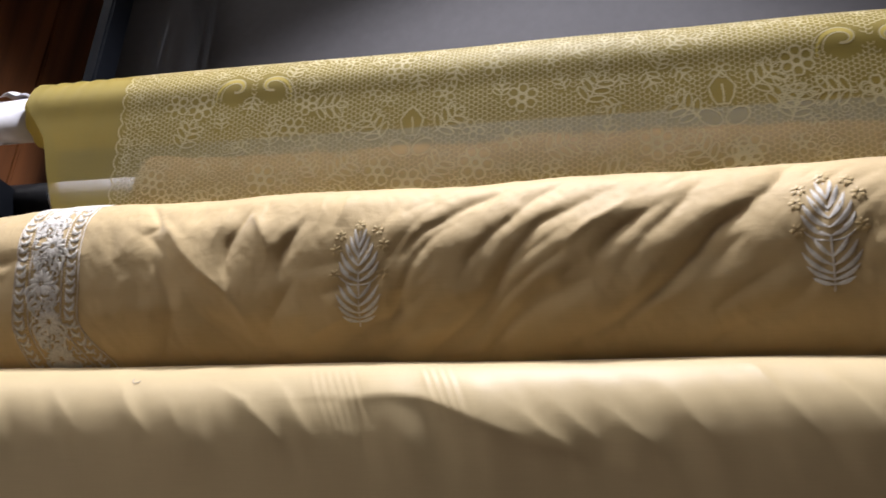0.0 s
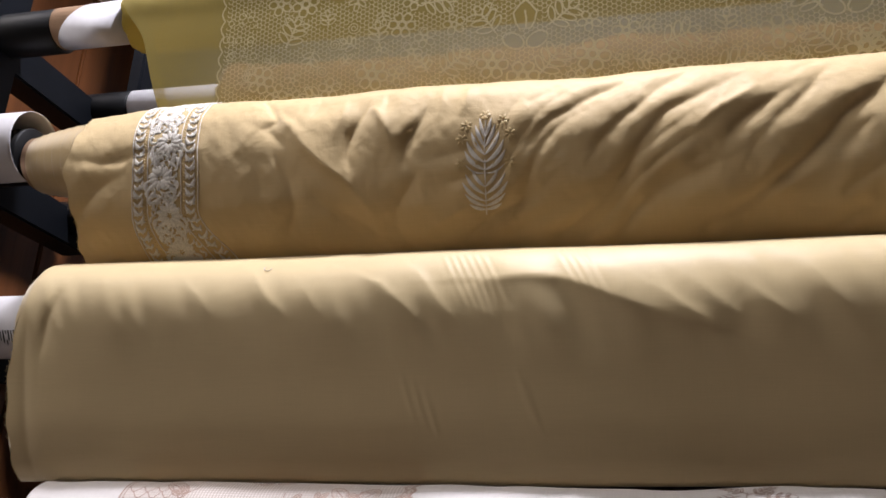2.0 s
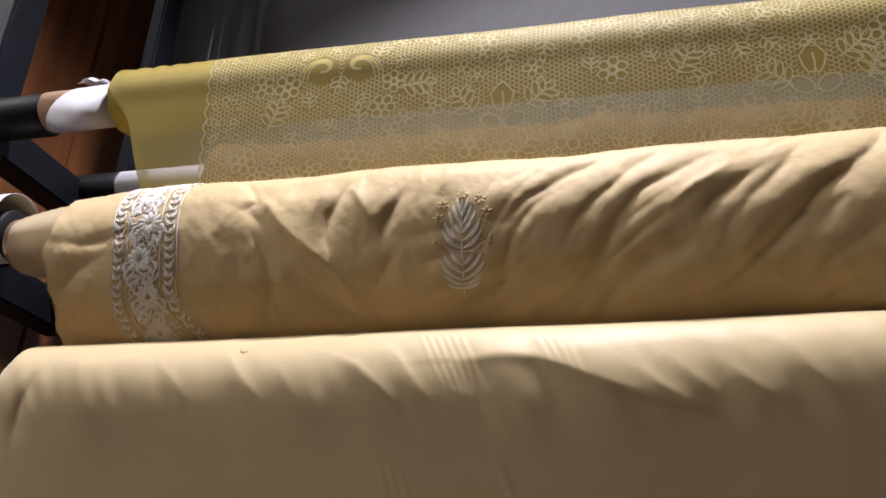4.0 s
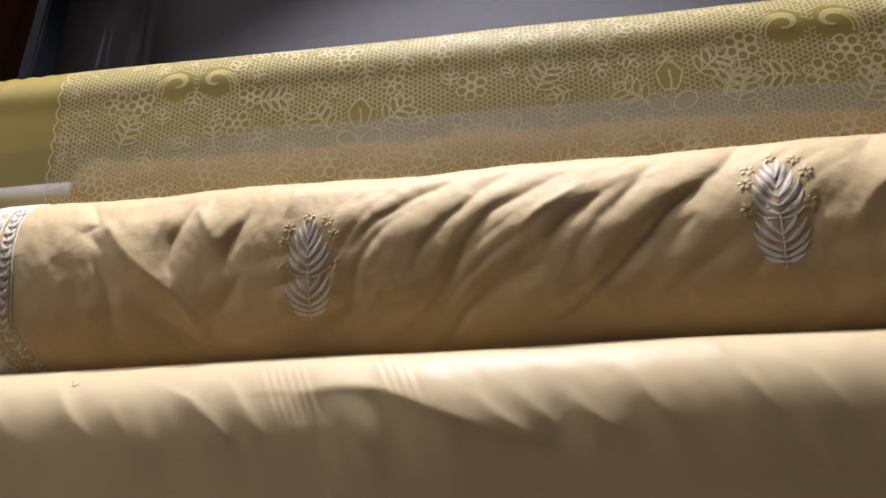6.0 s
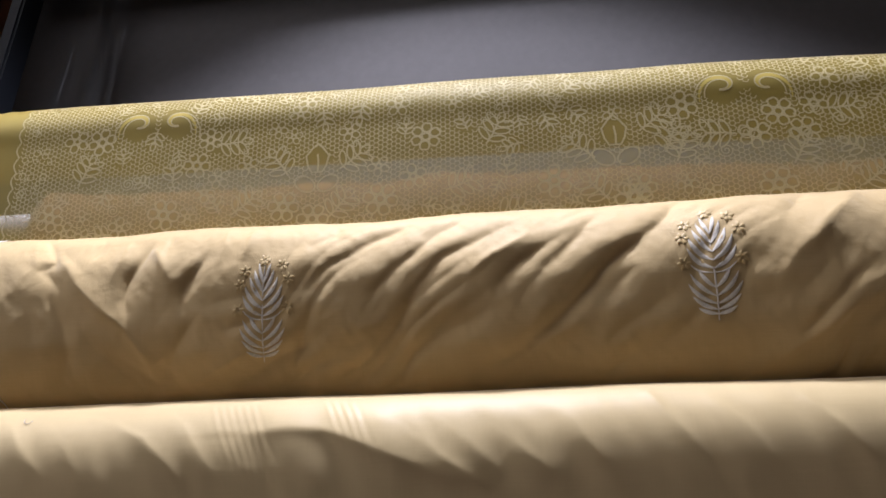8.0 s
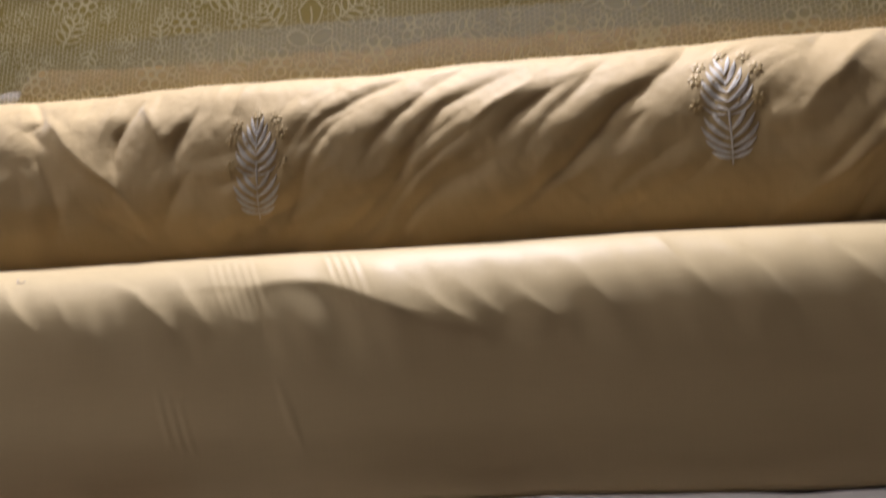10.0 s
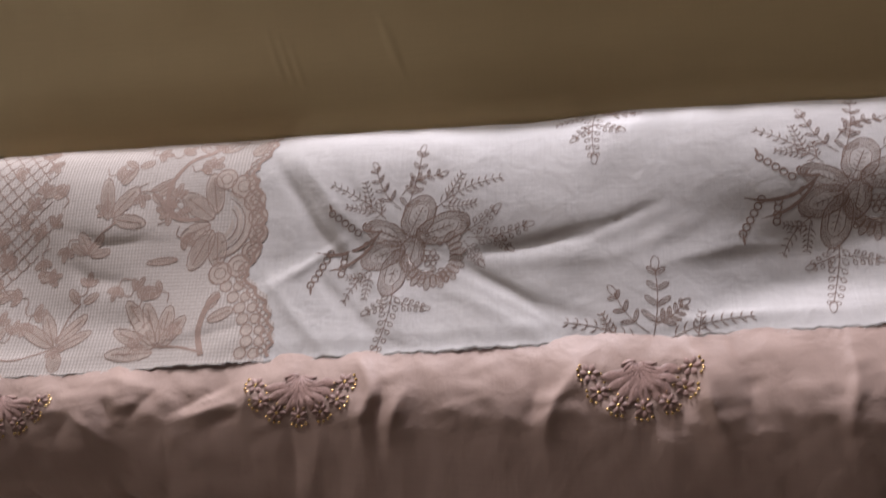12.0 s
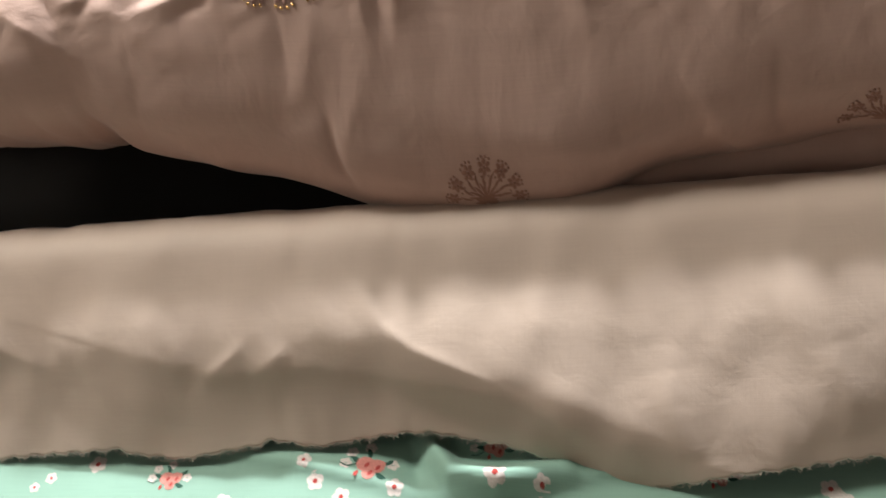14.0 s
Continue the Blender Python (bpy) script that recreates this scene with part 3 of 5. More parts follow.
# lace print: honeycomb net with flowers left open in it
lace = Print(c_sheer, 0.00012)
FLOWERS = [(-0.374, 0.052, 0.0100), (-0.275, 0.056, 0.0085), (-0.285, 0.080, 0.0095), (-0.089, 0.066, 0.0100), (-0.126, 0.120, 0.0115), (-0.207, 0.122, 0.0105),
           (-0.182, 0.134, 0.0105), (-0.310, 0.124, 0.0110), (-0.412, 0.122, 0.0100), (0.013, 0.112, 0.0110), (0.072, 0.128, 0.0110), (0.168, 0.081, 0.0100), (0.188, 0.062, 0.0100)]
BUDS = [(-0.180, 0.080), (0.062, 0.071), (0.305, 0.080)]
FERNS = [(-0.212, 0.083, -0.6), (-0.150, 0.082, 0.9), (-0.033, 0.064, 0.5), (0.092, 0.064, 0.9), (0.112, 0.088, 0.3), (0.140, 0.079, -1.5), (-0.255, 0.060, 1.5),
         (-0.385, 0.080, 0.4), (-0.160, 0.123, 0.7), (-0.060, 0.110, 1.2), (0.035, 0.085, -0.9), (0.045, 0.120, -0.7), (-0.240, 0.118, 0.9), (-0.02, 0.135, 1.3), (0.20, 0.095, 0.5)]
open_spots = []
for shift in (0.0, 0.49):
    for x, s, r in FLOWERS:
        x, s, r = x + shift, s + S0, r * 1.28
        lace.place((x, s), r, x * 40)
        lace.hoop((0, 0), 0.26, 0.14)
        for j in range(6):
            a = j * math.pi / 3
            t = np.linspace(0, 2 * np.pi, 17)[:-1]
            rad = 0.36 * (1 - 0.25 * np.exp(-((t) / 0.45) ** 2) - 0.25 * np.exp(-((t - 2 * np.pi) / 0.45) ** 2))
            px, py = 0.68 + rad * 1.0 * np.cos(t), rad * 0.86 * np.sin(t)
            lace.ring(np.c_[px * math.cos(a) - py * math.sin(a), px * math.sin(a) + py * math.cos(a)], 0.12)
        open_spots.append((x, s, r * 1.02))
    for x, s in BUDS:
        x, s = x + shift, s + S0
        lace.place((x, s), 0.013)
        lace.ring(np.array([(0, -1.1), (0.35, -0.75), (0.75, -0.2), (0.6, 0.5), (0.35, 0.95), (-0.35, 0.95), (-0.6, 0.5), (-0.75, -0.2), (-0.35, -0.75)]), 0.12)
        lace.line(np.array([(0.05, 0.9), (0.08, 0.3), (0.0, -0.35)]), 0.12)
        open_spots.append((x, s, 0.0125))
        for w in (-1, 1):
            t = np.linspace(0, 2 * np.pi, 14)[:-1]
            lace.ring(np.c_[w * 0.75 + 0.68 * np.cos(t), 1.75 + 0.55 * np.sin(t) - 0.2 * np.cos(t) * w], 0.12)
            open_spots.append((x + w * 0.0098, s + 0.0228, 0.009))
    for x, s, a in FERNS:
        x, s = x + shift, s + S0
        lace.place((x, s), 0.0155, a)
        lace.line(np.array([(0, 0.9), (0.04, 0.3), (0, -0.6)]), 0.10)
        for j, v in enumerate((0.6, 0.1, -0.35)):
            for w in (-1, 1):
                lace.loop((0, v), (w * 0.78, v - 0.45), 0.36, 0.085)
        lace.loop((0, -0.5), (0, -1.15), 0.40, 0.085)
        open_spots.append((x, s, 0.0125))
    for x, s, r, way in ((-0.328, 0.079, 0.006, 1), (-0.345, 0.094, 0.006, -1), (0.232, 0.070, 0.007, 1), (0.215, 0.060, 0.005, -1), (-0.355, 0.118, 0.006, 1)):
        t = np.linspace(0, 4.2 * np.pi, 40)
        lace.place((x + shift, s + S0), r, 0, way)
        lace.line(np.c_[np.cos(t), np.sin(t)] * (1 - t / 15)[:, None], 0.16)
        open_spots.append((x + shift, s + S0, r))
for shift in (0.0, 0.49):
    for x, way in ((-0.342, 1), (-0.307, -1)):
        t = np.linspace(0, 1, 30)
        a = 3.4 - t * 4.6
        r = 0.019 * (1 - 0.62 * t)
        px, ps = way * (r * np.cos(a) * 0.95 - 0.004 * t), 0.058 - 0.012 * t + r * np.sin(a) * -0.9
        hooks = Print(c_sheer, 0.00010).place((x + shift, S0 - 0.012), 1.0)
        hooks.line(np.c_[px, ps], 0.0036 * np.sin(np.pi * np.clip(t * 0.9 + 0.08, 0, 1)))
        hooks.done("lace_hook", YELLOW, yellow)
        lace.place((x + shift, S0 - 0.012), 1.0)
        for k in (1.22, 0.76):
            lace.line(np.c_[px * k, 0.05 + (ps - 0.05) * k], 0.0011)
        open_spots.append((x + shift, S0 + 0.036, 0.016))
for j in range(46):
    rng_j = np.random.RandomState(900 + j)
    x, s = rng_j.uniform(-0.452, -0.415), S0 + rng_j.uniform(0.0, 0.13)
    r = rng_j.uniform(0.0018, 0.0034)
    lace.place((x, s), r)
    lace.hoop((0, 0), 1, 0.30, 9)
    open_spots.append((x, s, r))
rng_l = np.random.RandomState(404)
for j in range(900):
    x, s = rng_l.uniform(-0.405, X1 - 0.02), rng_l.uniform(0.012, c_sheer.length - 0.014)
    r = rng_l.uniform(0.007, 0.0115)
    near = np.array(open_spots)
    if (np.hypot(near[:, 0] - x, near[:, 1] - s) < near[:, 2] + r * 0.62).any():
        continue
    lace.place((x, s), r, rng_l.uniform(0, 6.28))
    if j % 3:
        lace.line(np.array([(0, 0.95), (0.08, 0.3), (0, -0.5)]), 0.13)
        for v in (0.55, 0.0):
            for w in (-1, 1):
                lace.loop((0, v), (w * 0.78, v - 0.5), 0.42, 0.12)
        lace.loop((0, -0.35), (0, -1.1), 0.46, 0.12)
    else:
        lace.hoop((0, 0), 0.22, 0.13, 9)
        for q in range(5):
            a = q * 1.2566
            t = np.linspace(0, 2 * np.pi, 13)[:-1]
            px, py = 0.64 + 0.37 * np.cos(t), 0.33 * np.sin(t)
            lace.ring(np.c_[px * math.cos(a) - py * math.sin(a), px * math.sin(a) + py * math.cos(a)], 0.12)
    open_spots.append((x, s, r * 0.86))
edge_t = np.linspace(S0 - 0.06, S0 + 0.16, 160)
lace.place((0, 0), 1)
lace.line(np.c_[-0.451 - 0.0035 * np.abs(np.sin(edge_t * 210)), edge_t], 0.0013)
spots = np.array(open_spots)
CELL = 0.0043
for i in range(int(1.02 / (CELL * 0.866)) + 1):
    for j in range(int(0.235 / CELL) + 1):
        x, s = -0.447 + i * CELL * 0.866, 0.004 + (j + 0.5 * (i % 2)) * CELL
        if x > X1 - 0.005 or s > c_sheer.length - 0.004 or (np.hypot(spots[:, 0] - x, spots[:, 1] - s) < spots[:, 2]).any():
            continue
        q = CELL * 0.577
        lace.line(np.array([(x - q, s), (x - q / 2, s + q * 0.866), (x + q / 2, s + q * 0.866), (x + q, s)]), 0.00082)
lace.done("lace_print", LACE_INK, yellow, "pale lace print of honeycomb net and flowers", "stuff")

# peach roll on the rear pegs, seen through the sheer cloth
peach = thing("fabric_roll", "peach cloth roll on a white tube on the rear pegs", "fabric roll", (X0, 0.755, 1.94), ROLLS)
c_peach = Cloth([(0.79, 1.935), (0.775, 1.965), (0.755, 1.974), (0.730, 1.962), (0.718, 1.935), (0.715, 1.89), (0.712, 1.83), (0.71, 1.76), (0.712, 1.70)],
                lambda x, s, z: wobble(x, s, 8, 0.28, 0.0065) + wobble(x, s, 9, 0.09, 0.0015), False, droop_peach)
grid_part("wound_cloth", c_peach, -0.545, X1, PEACH, peach, nx=160, ns=60, thick=0.001)
part("tube", drooped(tube(-0.673, X1 + 0.07, 0.755, 1.935, 0.0205, 0.0195), droop_peach), PAPER, peach, "white tube", True)

# beige roll with embroidery
EMB_FOLDS = [
    ([(-0.401, 0.086), (-0.380, 0.122), (-0.391, 0.130)], 0.004, 0.007, -0.0060), ([(-0.388, 0.128), (-0.372, 0.163), (-0.363, 0.198), (-0.369, 0.226)], 0.006, 0.010, -0.0050),
    ([(-0.382, 0.116), (-0.350, 0.149), (-0.315, 0.182), (-0.293, 0.217)], 0.0045, 0.014, 0.0070), ([(-0.303, 0.110), (-0.314, 0.142), (-0.314, 0.175)], 0.0035, 0.008, -0.0065),
    ([(-0.322, 0.106), (-0.327, 0.142)], 0.006, 0.004, 0.0036), ([(-0.302, 0.116), (-0.276, 0.152)], 0.004, 0.009, 0.0060), ([(-0.255, 0.120), (-0.265, 0.149), (-0.267, 0.170)], 0.0035, 0.008, -0.0055),
    ([(-0.286, 0.098), (-0.290, 0.126)], 0.003, 0.006, -0.0030), ([(-0.240, 0.098), (-0.244, 0.128)], 0.005, 0.005, 0.0032), ([(-0.219, 0.100), (-0.227, 0.134)], 0.004, 0.007, 0.0036),
    ([(-0.345, 0.096), (-0.352, 0.124)], 0.0035, 0.006, -0.0032), ([(-0.100, 0.104), (-0.137, 0.124), (-0.155, 0.138), (-0.172, 0.160)], 0.0045, 0.012, -0.0065),
    ([(-0.150, 0.104), (-0.178, 0.124)], 0.004, 0.008, -0.0030), ([(-0.050, 0.096), (-0.082, 0.118), (-0.102, 0.140), (-0.125, 0.168)], 0.004, 0.011, -0.0050),
    ([(-0.028, 0.112), (-0.070, 0.137), (-0.095, 0.170), (-0.116, 0.197), (-0.154, 0.234)], 0.0045, 0.012, -0.0065), ([(0.010, 0.124), (-0.011, 0.143), (-0.031, 0.164)], 0.004, 0.008, -0.0050),
    ([(-0.010, 0.122), (-0.035, 0.140), (-0.054, 0.160)], 0.004, 0.006, 0.0040), ([(0.045, 0.104), (0.020, 0.128), (0.006, 0.150)], 0.004, 0.009, -0.0034),
    ([(0.112, 0.084), (0.073, 0.125), (0.037, 0.163), (-0.018, 0.208), (-0.050, 0.232)], 0.0050, 0.016, -0.0085), ([(-0.113, 0.222), (-0.071, 0.191), (-0.032, 0.178)], 0.009, 0.011, -0.0065),
    ([(-0.042, 0.236), (-0.014, 0.212), (0.029, 0.186)], 0.007, 0.012, 0.0040), ([(-0.230, 0.236), (-0.201, 0.210), (-0.160, 0.187)], 0.007, 0.010, -0.0055),
    ([(-0.330, 0.200), (-0.297, 0.219), (-0.262, 0.232)], 0.006, 0.010, -0.0045), ([(-0.262, 0.226), (-0.232, 0.208), (-0.204, 0.190)], 0.006, 0.009, 0.0035), ([(-0.196, 0.240), (-0.170, 0.216), (-0.150, 0.206)], 0.006, 0.010, -0.0050),
    ([(-0.562, 0.150), (-0.531, 0.152), (-0.490, 0.143)], 0.005, 0.008, -0.0036), ([(-0.563, 0.196), (-0.540, 0.176), (-0.509, 0.160)], 0.006, 0.010, -0.0040), ([(-0.430, 0.116), (-0.412, 0.150)], 0.006, 0.010, -0.0025),
    ([(0.228, 0.096), (0.196, 0.128), (0.164, 0.168)], 0.008, 0.012, 0.0065), ([(0.250, 0.158), (0.224, 0.178), (0.201, 0.191), (0.150, 0.230)], 0.022, 0.0045, 0.0085), ([(0.196, 0.090), (0.172, 0.118)], 0.004, 0.010, -0.0036),
    ([(0.285, 0.096), (0.262, 0.125), (0.250, 0.155)], 0.004, 0.010, -0.0050), ([(0.340, 0.092), (0.305, 0.130), (0.270, 0.170)], 0.005, 0.014, -0.0065),
]


def folds_emb(x, s, z):
    out = wobble(x, s, 21, 0.24, 0.0016, 0.6, 1.4) + wobble(x, s, 22, 0.045, 0.00035, 0.7, 1.6) + wobble(x, s, 23, 0.018, 0.00012, 0.7, 1.4)
    warp = wobble(x, s, 25, 0.15, 0.016)
    for lean, seed, pitch, where in ((1, 26, 0.034, smooth(-0.33, -0.24, x)), (-1, 27, 0.030, smooth(-0.24, -0.33, x) * smooth(-0.46, -0.40, x)), (1, 28, 0.021, smooth(-0.33, -0.24, x))):
        phase = (0.70 * x + lean * (0.62 if seed != 28 else 0.9) * s + warp) / pitch
        strong = np.clip(0.25 + wobble(x, s, seed + 10, 0.11, 0.9), 0, 1.1)
        out = out + where * strong * (0.0011 if seed != 28 else 0.0007) * (np.abs(np.sin(np.pi * phase)) ** 0.8 - 0.6) * smooth(0.06, 0.11, s) * (1 + 1.4 * smooth(0.14, 0.20, s))
    bent, along = x + 0.0025 * np.sin(s * 90) + wobble(x, s, 24, 0.06, 0.0012), s + wobble(x, s, 29, 0.06, 0.0010)
    for way, below, above, height in EMB_FOLDS:
        out = out + crease(bent, along, way, below, above, height * 0.62)
    return out + 0.004 * smooth(-0.51, -0.57, x) * np.cos(s * 40)


emb = fabric_roll("beige silk roll with silver floral embroidery, creased all over", (X0, 0.59, 1.75))
c_emb = Cloth(P_EMB, folds_emb, True)
grid_part("wound_cloth", c_emb, -0.566, X1, EMB, emb, nx=700, ns=210, left=lambda s: 0.003 * np.sin(s * 70) + 0.0015 * np.sin(s * 190))
roll_end(c_emb, -0.5645, (0.598, 1.785), 0.45, EMB, emb, 11)
for xa, r in ((-0.642, 0.0270), (-0.635, 0.0288), (-0.627, 0.0304), (-0.618, 0.0320), (-0.609, 0.0334), (-0.599, 0.0348), (-0.588, 0.0358)):
    part("inner_layer", tube(xa, -0.560, 0.596, 1.782, r, r - 0.0016), EMB, emb, "", True)
part("tube", tube(-0.648, X1 + 0.08, 0.595, 1.783, 0.0250, 0.0225), BOARD, emb, "brown cardboard tube", True)
curl_t = np.linspace(0.35, 4.9, 60)
curl = Cloth([(0.586 + (0.0305 + 0.0014 * t) * math.cos(t), 1.797 + (0.0305 + 0.0014 * t) * math.sin(t)) for t in curl_t[::4]])
grid_part("paper_curl", curl, -0.712, -0.646, PAPER, emb, nx=20, ns=60, thick=0.0005, label="loose curl of white paper round the tube end")
fs = np.linspace(0.06, 0.25, 170)
fringe(c_emb, -0.5655 + 0.003 * np.sin(fs * 70) + 0.0015 * np.sin(fs * 190), fs, (-0.0035, 0), EMB, emb, 5)


def flower_stitch(pr, at, r, n=7, turn=0.0, lift=0.0012):
    for j in range(n):
        a = turn + j * 2 * math.pi / n
        pr.leaf((at[0] + 0.22 * r * math.cos(a), at[1] + 0.22 * r * math.sin(a)), (at[0] + r * math.cos(a), at[1] + r * math.sin(a)), r * 0.55, 0, lift, 7)


def plant_motif(at, scale, turn):
    """An upright embroidered plant: silver stem and leaves, gold flowers."""
    pr = Print(c_emb, 0.0003).place(at, scale, turn)
    lift = 0.0008
    pr.line(np.array([(2, 30), (-3, 180), (0, 350), (3, 480), (0, 600)]), np.array([7, 9, 10, 9, 7]), lift * 0.4)
    for side in (-1, 1):
        for base, a, b, w, bend in ((566, 96, 530, 22, 0.08), (544, 120, 470, 23, 0.09), (514, 136, 402, 24, 0.11), (474, 120, 350, 23, 0.10), (430, 78, 330, 22, 0.08), (350, 118, 296, 11, 0.14),
                                    (330, 124, 210, 26, 0.12), (286, 112, 150, 27, 0.12), (240, 84, 100, 26, 0.08), (190, 60, 56, 24, 0.05), (136, 36, 14, 20, 0.03)):
            pr.leaf((0, base), (side * a, b), w, side * bend, lift * 0.35)
    motif = pr.done("embroidered_motif", SILVER, emb, "silver-white embroidered plant motif with gold flowers")
    pf = Print(c_emb, 0.0004).place(at, scale, turn)
    for j, (a, b, r) in enumerate(((-4, -8, 36), (-118, 58, 38), (108, 26, 38), (-142, 146, 38), (150, 114, 38), (-146, 292, 38), (148, 282, 38))):
        flower_stitch(pf, (a, b), r, 6, j * 0.4, 0.0004)
    for a, b in ((-62, 168), (66, 160), (-58, 286), (60, 282)):
        pf.leaf((a * 0.8, b + 14), (a, b - 12), 13, 0, 0.0004)
    pf.done("gold_stitching", GOLD, motif, "gold thread flowers")


for j in range(3):
    plant_motif((-0.2055 + 0.3235 * j, 0.1350 if j == 0 else 0.1145), 1.26e-4 if j == 0 else 1.34e-4, 0.02 - 0.03 * (j % 2))


def band_x(s, k):
    """Across the embroidered band, k from 0 to 1."""
    drift = 0.030 * smooth(0.195, 0.245, s)
    return -0.508 + 0.002 * np.sin(s * 45) + drift * (0.35 + 0.65 * k) + 0.061 * k


band = Print(c_emb, 0.0004)
gold_bits = Print(c_emb, 0.0006)
b_s = np.linspace(0.03, 0.30, 120)
for k in (0.0, 0.235, 0.745, 1.0):
    band.line(np.c_[band_x(b_s, k), b_s], 0.0010, 0.0006)
for k in (0.19, 0.79):
    for s in np.arange(0.032, 0.30, 0.0026):
        gold_bits.disc((band_x(s, k), s), 0.0007, 6, 0.0005)
for k0 in (0.095, 0.885):
    for j, s in enumerate(np.arange(0.035, 0.298, 0.0072)):
        w = 1 if j % 2 else -1
        c = np.array([band_x(s, k0), s])
        band.leaf(c + (-w * 0.0030, 0.004), c + (w * 0.0042, -0.003), 0.0030, 0.25 * w, 0.0008)
        band.leaf(c + (w * 0.0010, 0.0045), c + (-w * 0.0040, 0.0005), 0.0026, -0.2 * w, 0.0008)
        band.leaf(c + (w * 0.001, 0.001), c + (w * 0.0045, 0.0048), 0.0022, 0.2 * w, 0.0008)
        band.leaf(c + (-w * 0.0005, -0.001), c + (-w * 0.0048, -0.0042), 0.0024, 0.2 * w, 0.0008)
for j, s in enumerate(np.arange(0.042, 0.300, 0.0315)):
    c = np.array([band_x(s, 0.49 + (0.07 if j % 2 else -0.05)), s])
    for q in range(11):
        a = q * 2 * math.pi / 11
        if 4.0 < a < 4.5:
            continue
        band.leaf(c + 0.0022 * np.array([math.cos(a), math.sin(a)]), c + 0.0122 * np.array([math.cos(a), math.sin(a) * 0.9]), 0.0058, 0.05, 0.0011)
    flower_stitch(gold_bits, c, 0.0026, 5, 0.3, 0.0010)
    for w in (-1, 1):
        for q in range(3):
            u = c + np.array([w * (0.0135 - 0.002 * q), 0.006 + 0.006 * q])
            band.leaf(u + (0, 0.005), u + (-w * 0.004, -0.004), 0.0040, 0.35 * w, 0.0008)
            band.leaf(u + (-w * 0.002, 0.001), u + (-w * 0.008, 0.004), 0.0034, 0.2 * w, 0.0008)
            band.leaf(u + (-w * 0.006, 0.003), u + (-w * 0.001, 0.006), 0.0024, -0.3 * w, 0.0008)
    t = np.linspace(0, 1, 14)
    band.line(np.c_[band_x(s + 0.03 * t, 0.49) + 0.011 * np.sin(t * 6.28) * (1 if j % 2 else -1), s + 0.002 + 0.03 * t], 0.0010, 0.0006)
rng_e = np.random.RandomState(52)
for j in range(420):
    s_j, k_j, a_j = rng_e.uniform(0.035, 0.298), rng_e.uniform(0.27, 0.71), rng_e.uniform(0, 6.28)
    c = np.array([band_x(s_j, k_j), s_j])
    d = 0.0030 * np.array([math.cos(a_j), math.sin(a_j)])
    band.leaf(c - d, c + d, 0.0022, rng_e.choice((-0.3, 0.3)), 0.0007, 6)
band_ob = band.done("embroidered_band", SILVER, emb, "silver-white embroidered floral border band")
gold_bits.done("gold_stitching", GOLD, band_ob)

# plain cream roll
def folds_cream(x, s, z):
    high = smooth(0.082, 0.105, s) * smooth(0.175, 0.135, s)
    out = wobble(x, s, 31, 0.22, 0.0007, 0.5, 0.6) + high * (wobble(x, s, 32, 0.075, 0.0011, -0.36, 0.22) + wobble(x, s, 34, 0.024, 0.0004, -0.40, 0.12)) + wobble(x, s, 33, 0.5, 0.001)
    for x0, n, step, top in ((-0.236, 6, 0.0058, 0.082), (-0.157, 4, 0.0060, 0.076)):
        for j in range(n):
            xa = x0 + j * step
            out = out + ridge(x, s, [(xa, top), (xa + 0.012, top + 0.026), (xa + 0.022, top + 0.046 + 0.003 * j)], 0.0015, 0.00060) - ridge(x, s, [(xa + 0.0028, top + 0.002), (xa + 0.0148, top + 0.028), (xa + 0.024, top + 0.046)], 0.0015, 0.00045)
    for way, height in (([(-0.440, 0.100), (-0.408, 0.134)], 0.0012), ([(-0.385, 0.096), (-0.352, 0.134)], 0.0016), ([(-0.345, 0.105), (-0.322, 0.134)], 0.0010), ([(-0.305, 0.098), (-0.279, 0.111), (-0.248, 0.138)], 0.0022),
                        ([(-0.254, 0.100), (-0.222, 0.140)], 0.0018), ([(-0.083, 0.118), (-0.046, 0.146)], 0.0020), ([(-0.062, 0.112), (-0.030, 0.140)], 0.0013), ([(-0.026, 0.118), (0.003, 0.142)], 0.0017),
                        ([(0.008, 0.100), (0.034, 0.136)], 0.0016), ([(0.060, 0.082), (0.095, 0.132)], 0.0022), ([(0.110, 0.098), (0.140, 0.138)], 0.0016), ([(0.160, 0.090), (0.195, 0.136)], 0.0022), ([(0.235, 0.096), (0.265, 0.138)], 0.0018), ([(0.300, 0.096), (0.33, 0.138)], 0.002)):
        out = out + crease(x + wobble(x, s, 35, 0.05, 0.0015), s, way, 0.011, 0.0045, height)
    out = out + crease(x, s, [(-0.205, 0.108), (-0.175, 0.106), (-0.150, 0.108), (-0.106, 0.126), (-0.066, 0.140)], 0.006, 0.020, 0.0042)
    out = out + crease(x, s, [(-0.548, 0.112), (-0.556, 0.135), (-0.560, 0.160)], 0.004, 0.008, -0.0030) + crease(x, s, [(-0.571, 0.09), (-0.574, 0.16), (-0.566, 0.25)], 0.004, 0.007, -0.0016) - 0.010 * smooth(-0.572, -0.590, x) * smooth(0.16, 0.09, s)
    for xa, sa in ((-0.262, 0.175), (-0.254, 0.178), (-0.246, 0.182), (-0.180, 0.170), (-0.174, 0.18)):
        out = out + ridge(x, s, [(xa, sa), (xa + 0.010, sa + 0.030)], 0.0016, 0.0006)
    return out


